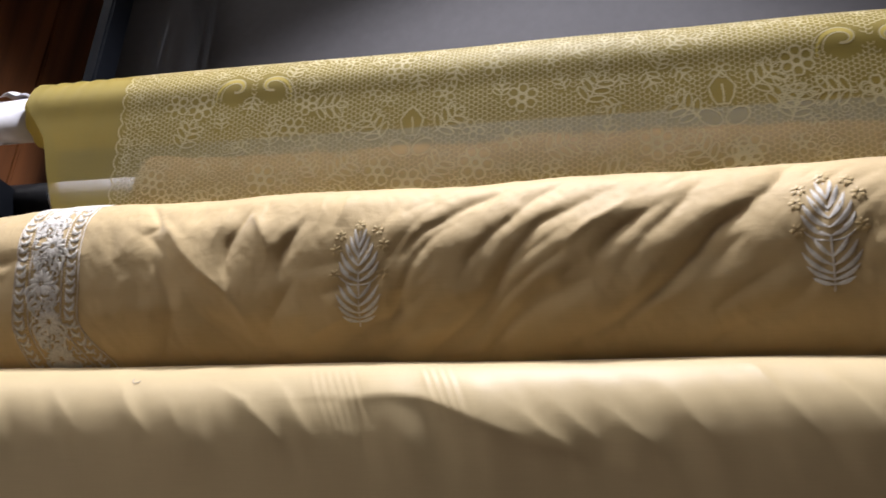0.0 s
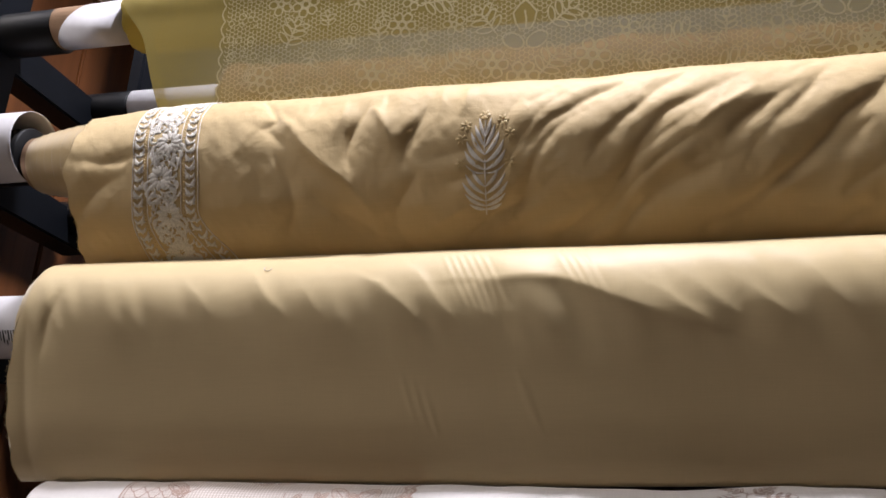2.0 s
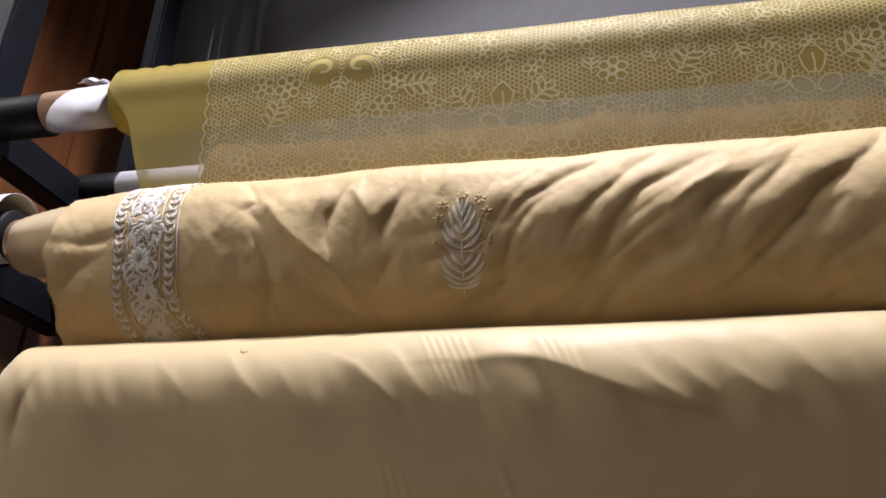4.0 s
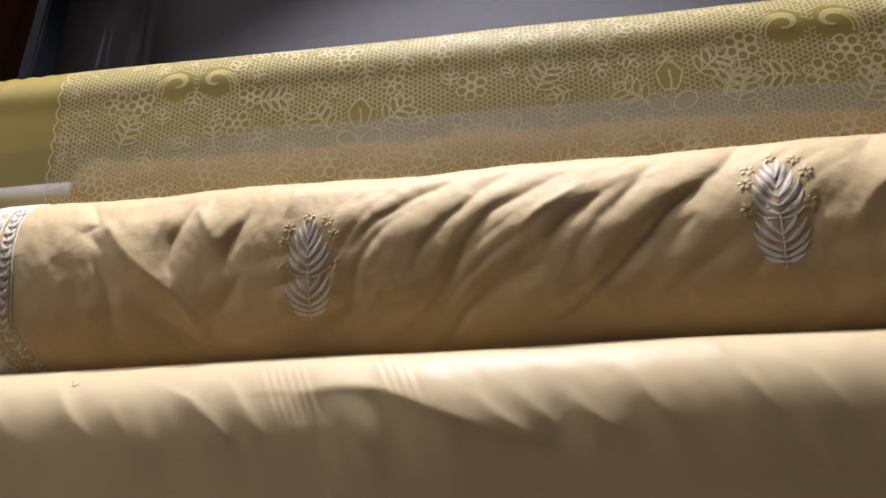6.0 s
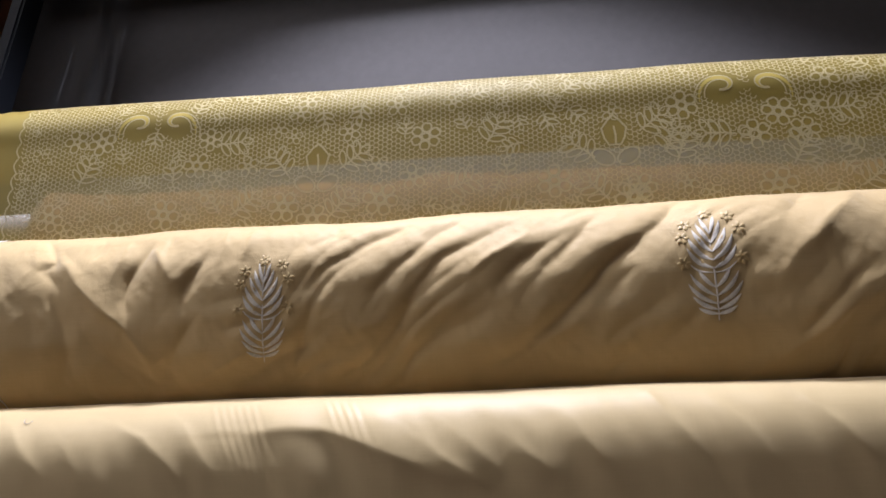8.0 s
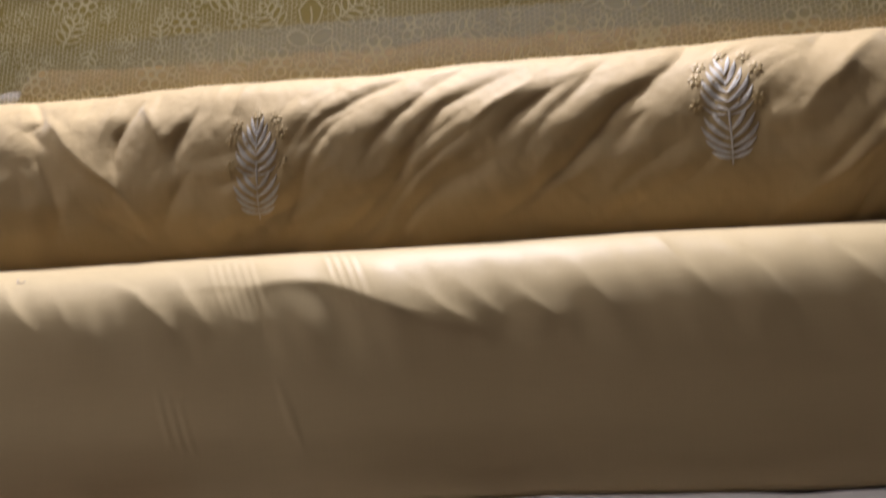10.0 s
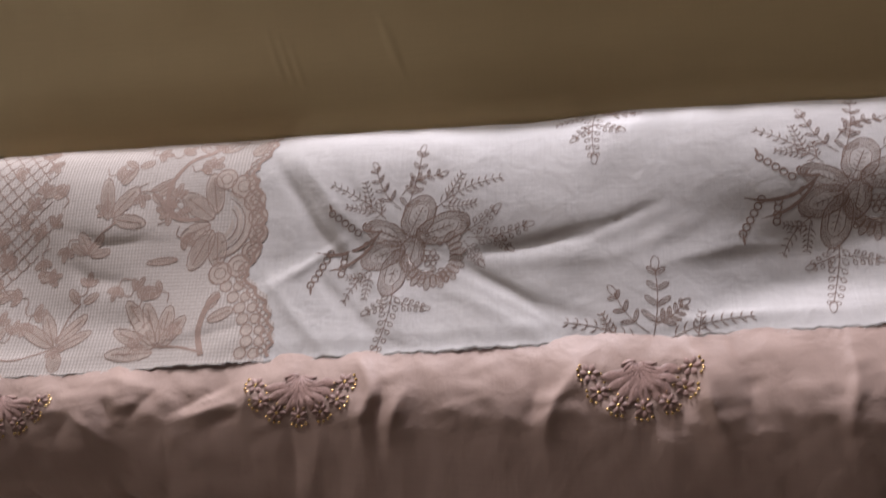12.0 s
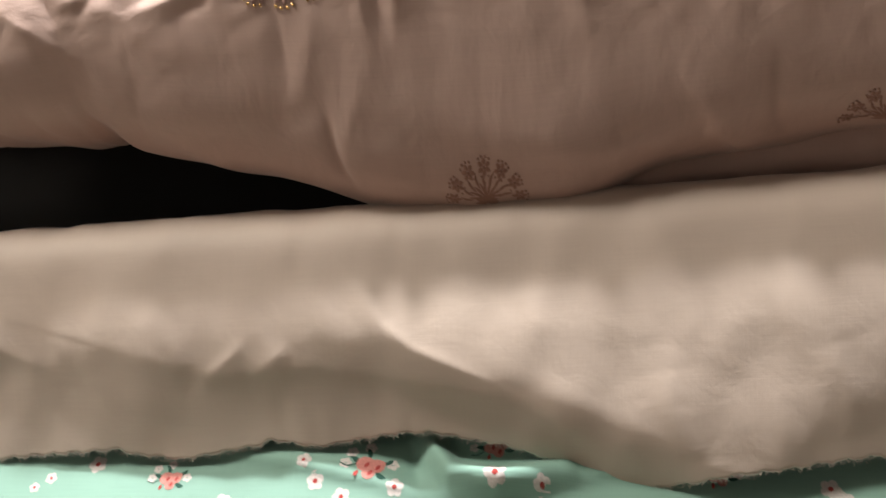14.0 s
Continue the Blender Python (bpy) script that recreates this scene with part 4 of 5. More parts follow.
cream = fabric_roll("plain cream silk roll with smooth sagging layers", (X0, 0.59, 1.58))
c_cream = Cloth(P_CREAM, folds_cream, True, lambda x, z: 0.018 * (x - 0.1) * smooth(1.60, 1.54, z))
grid_part("wound_cloth", c_cream, -0.585, X1, CREAM, cream, nx=640, ns=190, left=lambda s: 0.002 * np.sin(s * 60) + 0.001 * np.sin(s * 210))
roll_end(c_cream, -0.584, (0.588, 1.612), 0.34, CREAM, cream, 12)
fs = np.linspace(0.05, 0.33, 240)
fringe(c_cream, -0.5845 + 0.002 * np.sin(fs * 60) + 0.001 * np.sin(fs * 210), fs, (-0.0032, 0), CREAM, cream, 6)
part("tube", tube(-0.650, X1 + 0.08, 0.592, 1.623, 0.0275, 0.0255), PAPER, cream, "white tube", True)
label_cloth = Cloth([(0.592 - 0.0279 * math.cos(a), 1.623 + 0.0279 * math.sin(a)) for a in np.linspace(0.3, -1.3, 9)])
bars = Print(label_cloth, 0.0002)
for j in range(9):
    bars.line(np.array([(-0.622 + 0.0026 * j, 0.018), (-0.622 + 0.0026 * j, 0.027 + 0.002 * (j % 3))]), 0.0010 + 0.0004 * (j % 2))
bars.done("printed_bars", INK, cream, "small black printed marks")
thread = Print(c_cream, 0.0006)
t = np.linspace(0.2, 3.6, 16)
thread.line(np.c_[-0.372 + 0.0032 * np.cos(t), 0.091 + 0.0032 * np.sin(t)], 0.0006, 0.0004)
thread.done("loose_thread", TAN_INK, cream, "loose curled thread")

# white satin roll with brown floral print and a lace border
def hem_white(x):
    return 0.2600 - 0.040 * (x + 0.48) * smooth(0.9, 0.1, x) + 0.0004 * np.sin(x * 130) + 0.0005 * np.sin(x * 410) + 0.0004 * np.sin(x * 930)


def folds_white(x, s, z):
    out = wobble(x, s, 41, 0.20, 0.0022, 0.3, 1.2) + wobble(x, s, 42, 0.07, 0.0004)
    out = out - 0.010 * smooth(0.0, 0.11, x) * smooth(0.135, 0.185, s) * smooth(0.245, 0.205, s)
    out = out - 0.0019 * smooth(0.014, 0.0, hem_white(x) - s)
    s = s - 0.010
    for way, width, height in (
        ([(-0.245, 0.105), (-0.215, 0.165), (-0.190, 0.235)], 0.006, -0.0034), ([(-0.232, 0.100), (-0.205, 0.150), (-0.165, 0.200)], 0.006, 0.0036),
        ([(-0.250, 0.190), (-0.220, 0.178), (-0.195, 0.160)], 0.004, 0.0026), ([(-0.100, 0.172), (-0.040, 0.165), (0.000, 0.145)], 0.005, -0.0040),
        ([(-0.095, 0.180), (-0.020, 0.178), (0.020, 0.160)], 0.007, 0.0034), ([(-0.120, 0.180), (-0.080, 0.205), (-0.030, 0.225)], 0.006, -0.0042),
        ([(-0.130, 0.195), (-0.085, 0.222), (-0.06, 0.235)], 0.006, 0.0030), ([(0.020, 0.180), (0.060, 0.165), (0.100, 0.150)], 0.012, 0.0040), ([(0.030, 0.205), (0.080, 0.196), (0.130, 0.188)], 0.010, -0.0055),
        ([(-0.02, 0.225), (0.05, 0.214), (0.13, 0.208)], 0.006, 0.0050), ([(-0.385, 0.170), (-0.370, 0.180), (-0.345, 0.183)], 0.006, -0.0040), ([(-0.40, 0.19), (-0.33, 0.20)], 0.012, 0.0034),
        ([(-0.44, 0.215), (-0.36, 0.225), (-0.27, 0.222)], 0.010, 0.0040), ([(-0.33, 0.232), (-0.28, 0.228)], 0.006, -0.0030), ([(-0.16, 0.24), (-0.10, 0.238)], 0.006, 0.002)):
        out = out + ridge(x + 0.004 * np.sin(s * 80), s, way, width * 0.8, height * 0.22)
    s = s + 0.010
    for way, below, above, height in (
        ([(-0.112, 0.183), (-0.070, 0.178), (-0.030, 0.166)], 0.012, 0.0035, -0.0040), ([(-0.125, 0.186), (-0.091, 0.207), (-0.056, 0.234)], 0.014, 0.004, -0.0042), ([(-0.252, 0.207), (-0.230, 0.192), (-0.205, 0.176)], 0.010, 0.004, 0.0030),
        ([(-0.252, 0.108), (-0.217, 0.159), (-0.192, 0.188), (-0.175, 0.240)], 0.010, 0.004, -0.0036), ([(-0.236, 0.104), (-0.205, 0.146), (-0.170, 0.180)], 0.004, 0.012, 0.0034), ([(-0.252, 0.190), (-0.223, 0.224), (-0.190, 0.256)], 0.004, 0.012, 0.0034),
        ([(-0.212, 0.196), (-0.180, 0.226), (-0.150, 0.246)], 0.010, 0.004, -0.0030), ([(-0.20, 0.120), (-0.185, 0.150)], 0.006, 0.004, -0.0022), ([(-0.388, 0.156), (-0.365, 0.166), (-0.335, 0.164)], 0.012, 0.004, -0.0040),
        ([(-0.300, 0.236), (-0.262, 0.226)], 0.006, 0.004, -0.0030), ([(-0.010, 0.232), (0.050, 0.222), (0.120, 0.220)], 0.004, 0.012, -0.0040), ([(0.0, 0.196), (0.045, 0.184), (0.09, 0.182)], 0.004, 0.012, 0.0030)):
        out = out + crease(x + wobble(x, s, 43, 0.07, 0.002), s, way, below, above, height * 0.42)
    return out


white = fabric_roll("white satin length with brown rose print and beige lace border", (X0, 0.58, 1.45))
c_white = Cloth(P_WHITE, folds_white, False, lambda x, z: 0.018 * (x - 0.1))
grid_part("hanging_cloth", c_white, -0.552, X1, WHITE, white, s1=hem_white, nx=560, ns=150, thick=0.0003)
part("inner_layer", tube(-0.555, X1 - 0.005, 0.582, 1.455, 0.034, 0.026), WHITE, white, "", True)
part("tube", tube(-0.650, X1 + 0.08, 0.590, 1.452, 0.0275, 0.0255), PAPER, white, "white tube", True)
hx = np.linspace(-0.555, X1, 900)
fringe(c_white, hx, hem_white(hx), (0, 0.0014), WHITE, white, 15)


def scallop(s):
    """The lace border's edge."""
    way = np.interp(s, (0.03, 0.100, 0.116, 0.132, 0.155, 0.172, 0.192, 0.212, 0.235, 0.26), (-0.246, -0.250, -0.262, -0.256, -0.2505, -0.253, -0.261, -0.243, -0.236, -0.240))
    return way - 0.0032 * np.abs(np.sin(s * 330))


gs = 0.02 + (hem_white(np.full(1, -0.35))[0] - 0.0204) * np.linspace(0, 1, 140)
gx = np.linspace(0, 1, 80)[:, None] * (scallop(gs)[None, :] + 0.474) - 0.474
gg = np.broadcast_to(gs, gx.shape) * (hem_white(gx) / hem_white(np.full(1, -0.35))[0])
gi = np.arange(gx.size).reshape(gx.shape)
mesh_part("lace_border", c_white.at(gx.ravel(), gg.ravel(), 0.00012), np.stack([gi[:-1, :-1], gi[:-1, 1:], gi[1:, 1:], gi[1:, :-1]], -1).reshape(-1, 4), LACE_GROUND, white,
          "beige net lace border", np.c_[gx.ravel(), gg.ravel()])
net = Print(c_white, 0.00030)
es = np.linspace(0.025, 0.247, 260)
net.line(np.c_[scallop(es) - 0.0010, es], 0.0022)
net.line(np.c_[scallop(es) - 0.0070, es], 0.0010)
net.line(np.c_[np.full(60, -0.473), np.linspace(0.02, 0.25, 60)], 0.0012)
net.line(np.c_[np.full(60, -0.470), np.linspace(0.02, 0.25, 60)], 0.0007)
for s in np.arange(0.03, 0.245, 0.0052):
    x = float(scallop(s))
    net.hoop((x - 0.0042, s), 0.0020, 0.0009, 8)


fill = Print(c_white, 0.00022)


def lace_petal(base, tip, width):
    """A filled lace petal with an edge, a vein and cross threads."""
    net.place((0, 0), 1)
    fill.place((0, 0), 1)
    b, t = np.array(base), np.array(tip)
    fill.leaf(base, tip, width * 0.92)
    net.loop(base, tip, width, 0.0008)
    net.line(np.array([b, (b + t) / 2, b * 0.15 + t * 0.85]), 0.0009)
    side = np.array([-(t - b)[1], (t - b)[0]]) / math.dist(b, t) * width * 0.42
    for k in np.arange(0.14, 0.88, 0.0016 / math.dist(b, t)):
        c = b + (t - b) * k
        net.line(np.array([c - side * math.sin(math.pi * k), c + side * math.sin(math.pi * k)]), 0.00045)


def lace_arc(at, r, a0, a1, width, q):
    q.place((0, 0), 1)
    a = np.linspace(a0, a1, 24)
    q.line(np.c_[at[0] + r * np.cos(a), at[1] + r * np.sin(a)], width * np.sin(np.linspace(0.35, 2.8, 24)))


# the large flower at the scalloped edge
for x, s, r in ((-0.284, 0.121, 0.008), (-0.271, 0.127, 0.009), (-0.262, 0.138, 0.008), (-0.2585, 0.150, 0.007), (-0.2575, 0.162, 0.007), (-0.261, 0.174, 0.007), (-0.269, 0.184, 0.008), (-0.281, 0.189, 0.008)):
    fill.place((0, 0), 1)
    fill.disc((x, s), r * 0.92, 12)
    net.place((0, 0), 1)
    net.hoop((x, s), r * 0.96, 0.0011, 14)
    net.hoop((x, s), r * 0.5, 0.0008, 10)
for r, a0, a1, w, q in ((0.0225, -1.3, 1.5, 0.0042, fill), (0.0165, -0.9, 1.2, 0.0034, fill), (0.0245, -1.4, 1.6, 0.0012, net), (0.0140, -0.9, 1.3, 0.0010, net), (0.0195, -1.2, 1.4, 0.0010, net), (0.0105, -0.3, 1.4, 0.0030, fill)):
    lace_arc((-0.287, 0.154), r, a0, a1, w, q)
for base, tip, width in (((-0.290, 0.150), (-0.314, 0.131), 0.014), ((-0.292, 0.154), (-0.312, 0.164), 0.012), ((-0.290, 0.158), (-0.303, 0.186), 0.014), ((-0.288, 0.146), (-0.294, 0.116), 0.013), ((-0.286, 0.160), (-0.284, 0.184), 0.013),
                         ((-0.312, 0.178), (-0.334, 0.180), 0.005), ((-0.322, 0.122), (-0.332, 0.132), 0.006), ((-0.318, 0.138), (-0.330, 0.144), 0.007),
                         ((-0.366, 0.148), (-0.372, 0.116), 0.010), ((-0.364, 0.146), (-0.347, 0.124), 0.011), ((-0.362, 0.148), (-0.338, 0.152), 0.010), ((-0.360, 0.122), (-0.352, 0.108), 0.007), ((-0.352, 0.108), (-0.362, 0.102), 0.005), ((-0.350, 0.108), (-0.340, 0.104), 0.006),
                         ((-0.338, 0.128), (-0.322, 0.119), 0.005), ((-0.336, 0.130), (-0.328, 0.138), 0.005), ((-0.378, 0.170), (-0.386, 0.156), 0.008), ((-0.378, 0.172), (-0.368, 0.158), 0.006), ((-0.380, 0.172), (-0.392, 0.164), 0.006), ((-0.376, 0.173), (-0.362, 0.170), 0.006),
                         ((-0.318, 0.238), (-0.344, 0.206), 0.011), ((-0.316, 0.238), (-0.330, 0.208), 0.010), ((-0.314, 0.238), (-0.312, 0.210), 0.011), ((-0.318, 0.240), (-0.350, 0.226), 0.010), ((-0.318, 0.243), (-0.352, 0.243), 0.010), ((-0.314, 0.240), (-0.300, 0.218), 0.010),
                         ((-0.284, 0.222), (-0.268, 0.214), 0.008), ((-0.286, 0.214), (-0.280, 0.202), 0.007), ((-0.392, 0.236), (-0.420, 0.220), 0.010), ((-0.392, 0.234), (-0.404, 0.212), 0.009), ((-0.390, 0.234), (-0.372, 0.214), 0.009), ((-0.388, 0.238), (-0.366, 0.226), 0.008), ((-0.390, 0.240), (-0.384, 0.254), 0.010),
                         ((-0.380, 0.206), (-0.388, 0.196), 0.006), ((-0.376, 0.206), (-0.366, 0.200), 0.006), ((-0.420, 0.128), (-0.404, 0.120), 0.007), ((-0.430, 0.196), (-0.448, 0.204), 0.008), ((-0.416, 0.184), (-0.400, 0.188), 0.007), ((-0.446, 0.236), (-0.462, 0.222), 0.009), ((-0.442, 0.238), (-0.430, 0.222), 0.008),
                         ((-0.290, 0.098), (-0.276, 0.084), 0.012), ((-0.296, 0.098), (-0.310, 0.084), 0.011), ((-0.268, 0.102), (-0.256, 0.092), 0.010), ((-0.360, 0.078), (-0.380, 0.066), 0.012), ((-0.355, 0.078), (-0.340, 0.064), 0.012), ((-0.420, 0.092), (-0.440, 0.080), 0.011)):
    lace_petal(base, tip, width)
rng_b = np.random.RandomState(71)
for j in range(46):
    x, s, a = rng_b.uniform(-0.460, -0.285), rng_b.uniform(0.070, 0.240), rng_b.uniform(0, 6.28)
    for turn_l, far in ((0.0, 0.010), (0.9, 0.008), (-0.9, 0.008)):
        lace_petal((x, s), (x + far * math.cos(a + turn_l), s + far * math.sin(a + turn_l)), 0.0042)
    net.line(catmull([(x, s), (x - 0.006 * math.cos(a), s - 0.006 * math.sin(a)), (x - 0.010 * math.cos(a + 0.7), s - 0.010 * math.sin(a + 0.7))], 8)[0], 0.0008)
for way, width in (([(-0.300, 0.150), (-0.318, 0.148), (-0.325, 0.128), (-0.314, 0.106), (-0.296, 0.098)], 0.0030), ([(-0.284, 0.246), (-0.289, 0.230), (-0.286, 0.212), (-0.279, 0.204)], 0.0040), ([(-0.284, 0.244), (-0.300, 0.240), (-0.318, 0.239)], 0.0016),
                   ([(-0.360, 0.150), (-0.372, 0.160), (-0.379, 0.172)], 0.0014), ([(-0.346, 0.128), (-0.336, 0.129), (-0.318, 0.146)], 0.0012), ([(-0.362, 0.120), (-0.352, 0.108)], 0.0011), ([(-0.390, 0.234), (-0.386, 0.216), (-0.378, 0.206)], 0.0012), ([(-0.446, 0.240), (-0.420, 0.246), (-0.392, 0.238)], 0.0012)):
    net.place((0, 0), 1)
    net.line(catmull(way, 20)[0], width)
for s in np.arange(0.198, 0.252, 0.0078):
    for back, r in ((0.0095, 0.0034), (0.0180, 0.0040)):
        x = float(scallop(s)) - back
        fill.place((0, 0), 1)
        fill.disc((x, s), r, 9)
        net.place((0, 0), 1)
        net.hoop((x, s), r, 0.0009, 9)
net.place((0, 0), 1)
for i in range(9):
    for j in range(15 - i):
        x, s = -0.464 + i * 0.0058, 0.086 + j * 0.0112 + 0.0056 * (i % 2)
        net.line(np.array([(x - 0.0056, s), (x - 0.002, s + 0.0046), (x, s + 0.0054), (x + 0.002, s + 0.0046), (x + 0.0056, s)]), 0.0008)
        net.disc((x - 0.0056, s), 0.0010, 6)
fill.done("lace_fill", LACE_FILL, white, "", "stuff")
net.done("lace_edging", LACE_BROWN, white, "brown lace flowers and scalloped edge", "stuff")

INK_W = 2.3


def rose_print(pr, fill, at, scale, turn):
    """A printed rose with ferns, sprays and bead twigs round it."""
    for q in (pr, fill):
        q.place(at, scale, turn)
    for base, tip, kind, size, bend, n in (
        ((-50, -80), (20, -320), "leaf", 42, 0.05, 7), ((-48, -120), (-130, -275), "leaf", 36, -0.1, 6), ((-45, -170), (85, -225), "leaf", 34, -0.15, 6),
        ((60, -110), (280, -195), "hair", 40, -0.08, 10), ((95, -135), (155, -225), "hair", 34, 0, 6), ((90, -120), (195, -120), "hair", 36, 0.08, 7),
        ((-95, -90), (-280, -225), "hair", 36, 0.05, 9), ((-140, -120), (-168, -228), "hair", 32, 0.0, 6), ((-130, -120), (-230, -145), "hair", 28, 0, 6), ((-110, -100), (-118, -165), "hair", 24, 0, 4),
        ((-130, 60), (-235, 175), "hair", 34, 0.1, 7), ((-150, 85), (-168, 168), "hair", 30, 0, 5), ((-160, 95), (-228, 88), "hair", 26, 0, 5),
        ((-75, 125), (-125, 330), "loop", 44, -0.05, 7), ((-78, 180), (-155, 208), "loop", 34, 0, 3), ((-72, 185), (20, 208), "loop", 34, 0, 4),
        ((140, -20), (250, -90), "loop", 38, 0.05, 5), ((160, -10), (345, -32), "loop", 40, 0.08, 7), ((150, 0), (197, 70), "loop", 38, 0, 4), ((230, -15), (288, 32), "loop", 32, 0, 3)):
        pr.fern(base, tip, kind, size, INK_W, bend, n)
    for base, tip, w, bend in (((-110, -55), (-335, -5), 12, -0.16), ((-120, -50), (-288, 62), 11, -0.14), ((-110, -50), (-180, -60), 8, 0.0)):
        pr.leaf(base, tip, w, bend)
    for (a0, b0), (a1, b1), n in (((-190, -55), (-275, -125), 5), ((-282, 5), (-345, 105), 6), ((-235, 15), (-245, 75), 4)):
        for k in np.linspace(0, 1, n):
            pr.hoop((a0 + (a1 - a0) * k, b0 + (b1 - b0) * k), 11, 4.5, 8)
    pr.leaf((-275, -125), (-284, -160), 8)
    pr.leaf((-345, 105), (-342, 140), 8)
    for c, hook in (((-160, -72), 1), ((-160, -8), -1)):
        t = np.linspace(0, 4.5, 14)
        pr.line(np.c_[c[0] + 14 * np.cos(t), c[1] + hook * 14 * np.sin(t)], 5)
    for base, tip, w in (((-25, -30), (36, -146), 104), ((0, -24), (156, -66), 92), ((-36, -14), (-152, -72), 74), ((-40, 4), (-168, 44), 86), ((-50, 14), (-98, 148), 84), ((0, -30), (-30, 74), 78)):
        c0, d = np.array(base, float), np.array(tip, float) - np.array(base, float)
        side = np.array([-d[1], d[0]]) / np.linalg.norm(d) * w / 2
        t = np.linspace(0, 2 * np.pi, 26)[:-1]
        rim = lambda q, k: c0 + d * (0.55 - k * 0.55 * np.cos(q)) + side * k * np.sin(q) * (1 + 0.05 * np.sin(6 * q))
        fill.patch(np.array([rim(q, 1) for q in t]))
        pr.ring(np.array([rim(q, 1) for q in t]), 3.0)
        pr.ring(np.array([rim(q, 0.58) for q in t]), 2.4)
        pr.line(np.array([c0 + d * 0.12, c0 + d * 0.4, c0 + d * 0.78]), 2.4)
        for q in np.linspace(0.25, 6.05, 46):
            pr.line(np.array([rim(q, 0.98), rim(q, 0.66)]), 1.7)
        for k in (0.3, 0.42, 0.54, 0.66):
            for w2 in (-1, 1):
                pr.line(np.array([c0 + d * k, c0 + d * (k + 0.07) + side * 0.3 * w2]), 1.8)
    curl = np.array([(-52, 52), (-44, 82), (-18, 106), (18, 114), (52, 104), (54, 90), (24, 92), (-2, 78), (-20, 52), (-30, 26)], float)
    fill.patch(curl)
    pr.ring(curl, 3.2)
    for k in np.linspace(0, 1, 22):
        a = 0.75 + k * 1.9
        pr.line(np.array([(18 + 62 * math.cos(a), 40 + 70 * math.sin(a)), (18 + 46 * math.cos(a), 40 + 50 * math.sin(a))]), 1.7)
    for k in range(15):
        a = -0.75 + k * 0.225
        d = np.array([math.cos(a), math.sin(a)])
        p, e = np.array([45, 40]) + d * 60, np.array([45, 40]) + d * (112 if k % 2 else 104)
        fill.leaf(p, e, 22)
        pr.loop(p, e, 22, 2.8)
        for m in (0.2, 0.35, 0.5, 0.65, 0.8):
            c = p + (e - p) * m
            pr.line(np.array([c + 8 * np.array([-d[1], d[0]]), c - 8 * np.array([-d[1], d[0]])]), 1.9)
    for cx, cy, r in ((42, 46, 20), (84, 104, 17)):
        pr.hoop((cx, cy), r * 0.4, 3, 9)
        for k in range(6):
            pr.hoop((cx + r * math.cos(k * 1.047), cy + r * math.sin(k * 1.047)), r * 0.46, 3, 8)
    for a, b in ((-46, -14), (-26, -38), (-10, -18), (6, -46), (-60, 4), (58, -14), (22, 4), (74, 2), (34, -30)):
        pr.hoop((a, b), 6.5, 3, 8)


def spray_print(pr, at, scale, turn):
    pr.place(at, scale, turn)
    for base, tip, kind, size, bend, n in (((0, 0), (20, -190), "leaf", 46, 0.05, 6), ((-5, -20), (-85, -130), "leaf", 36, -0.08, 5), ((5, -40), (80, -90), "leaf", 34, 0.1, 4),
                                           ((-20, 10), (-215, -60), "hair", 38, 0.06, 8), ((-90, -10), (-120, -80), "hair", 28, 0, 5), ((30, 5), (250, -50), "hair", 36, -0.06, 9),
                                           ((110, -5), (125, -70), "hair", 26, 0, 4), ((0, 0), (5, 70), "loop", 40, 0, 3)):
        pr.fern(base, tip, kind, size, INK_W, bend, n)


ink = Print(c_white, 0.00022)
tan = Print(c_white, 0.00014)
for j in range(3):
    rose_print(ink, tan, (-0.149 + 0.268 * j, 0.1755 - 0.022 * min(j, 1)), 2.02e-4, -0.04)
    spray_print(ink, (-0.006 + 0.262 * j, 0.242 - 0.008 * j), 2.35e-4, -0.03)
    ink.place((-0.034 + 0.262 * j, 0.088), 2.2e-4)
    for base, tip, kind, size, n in (((0, -20), (-10, 155), "loop", 40, 6), ((0, 40), (-62, 90), "loop", 30, 3), ((0, 40), (62, 70), "loop", 30, 3), ((-20, -5), (-120, 30), "hair", 30, 6), ((20, -5), (110, 5), "leaf", 32, 5), ((0, -10), (-60, -60), "leaf", 30, 4), ((0, -10), (70, -50), "leaf", 30, 4)):
        ink.fern(base, tip, kind, size, INK_W, 0.05, n)
tan.done("rose_fill", TAN_INK, white, "", "stuff")
ink.done("rose_print", BROWN_INK, white, "brown printed roses, ferns and sprays", "stuff")

# dusty pink roll, loose below
def sag_pink(x, z):
    low = smooth(1.295, 1.240, z)
    return 0.018 * (x - 0.1) * smooth(1.29, 1.33, z) - low * (0.004 * smooth(-0.40, -0.30, x) + 0.054 * (0.7 * np.clip((x + 0.35) / 0.225, 0, 1) + 0.3 * smooth(-0.355, -0.14, x)) - 0.036 * smooth(-0.14, 0.06, x) + 0.0022 * np.sin(x * 62) * smooth(-0.30, -0.2, x) - 0.006 * smooth(-0.365, -0.335, x) * smooth(-0.318, -0.332, x) + 0.004 * smooth(-0.335, -0.345, x))


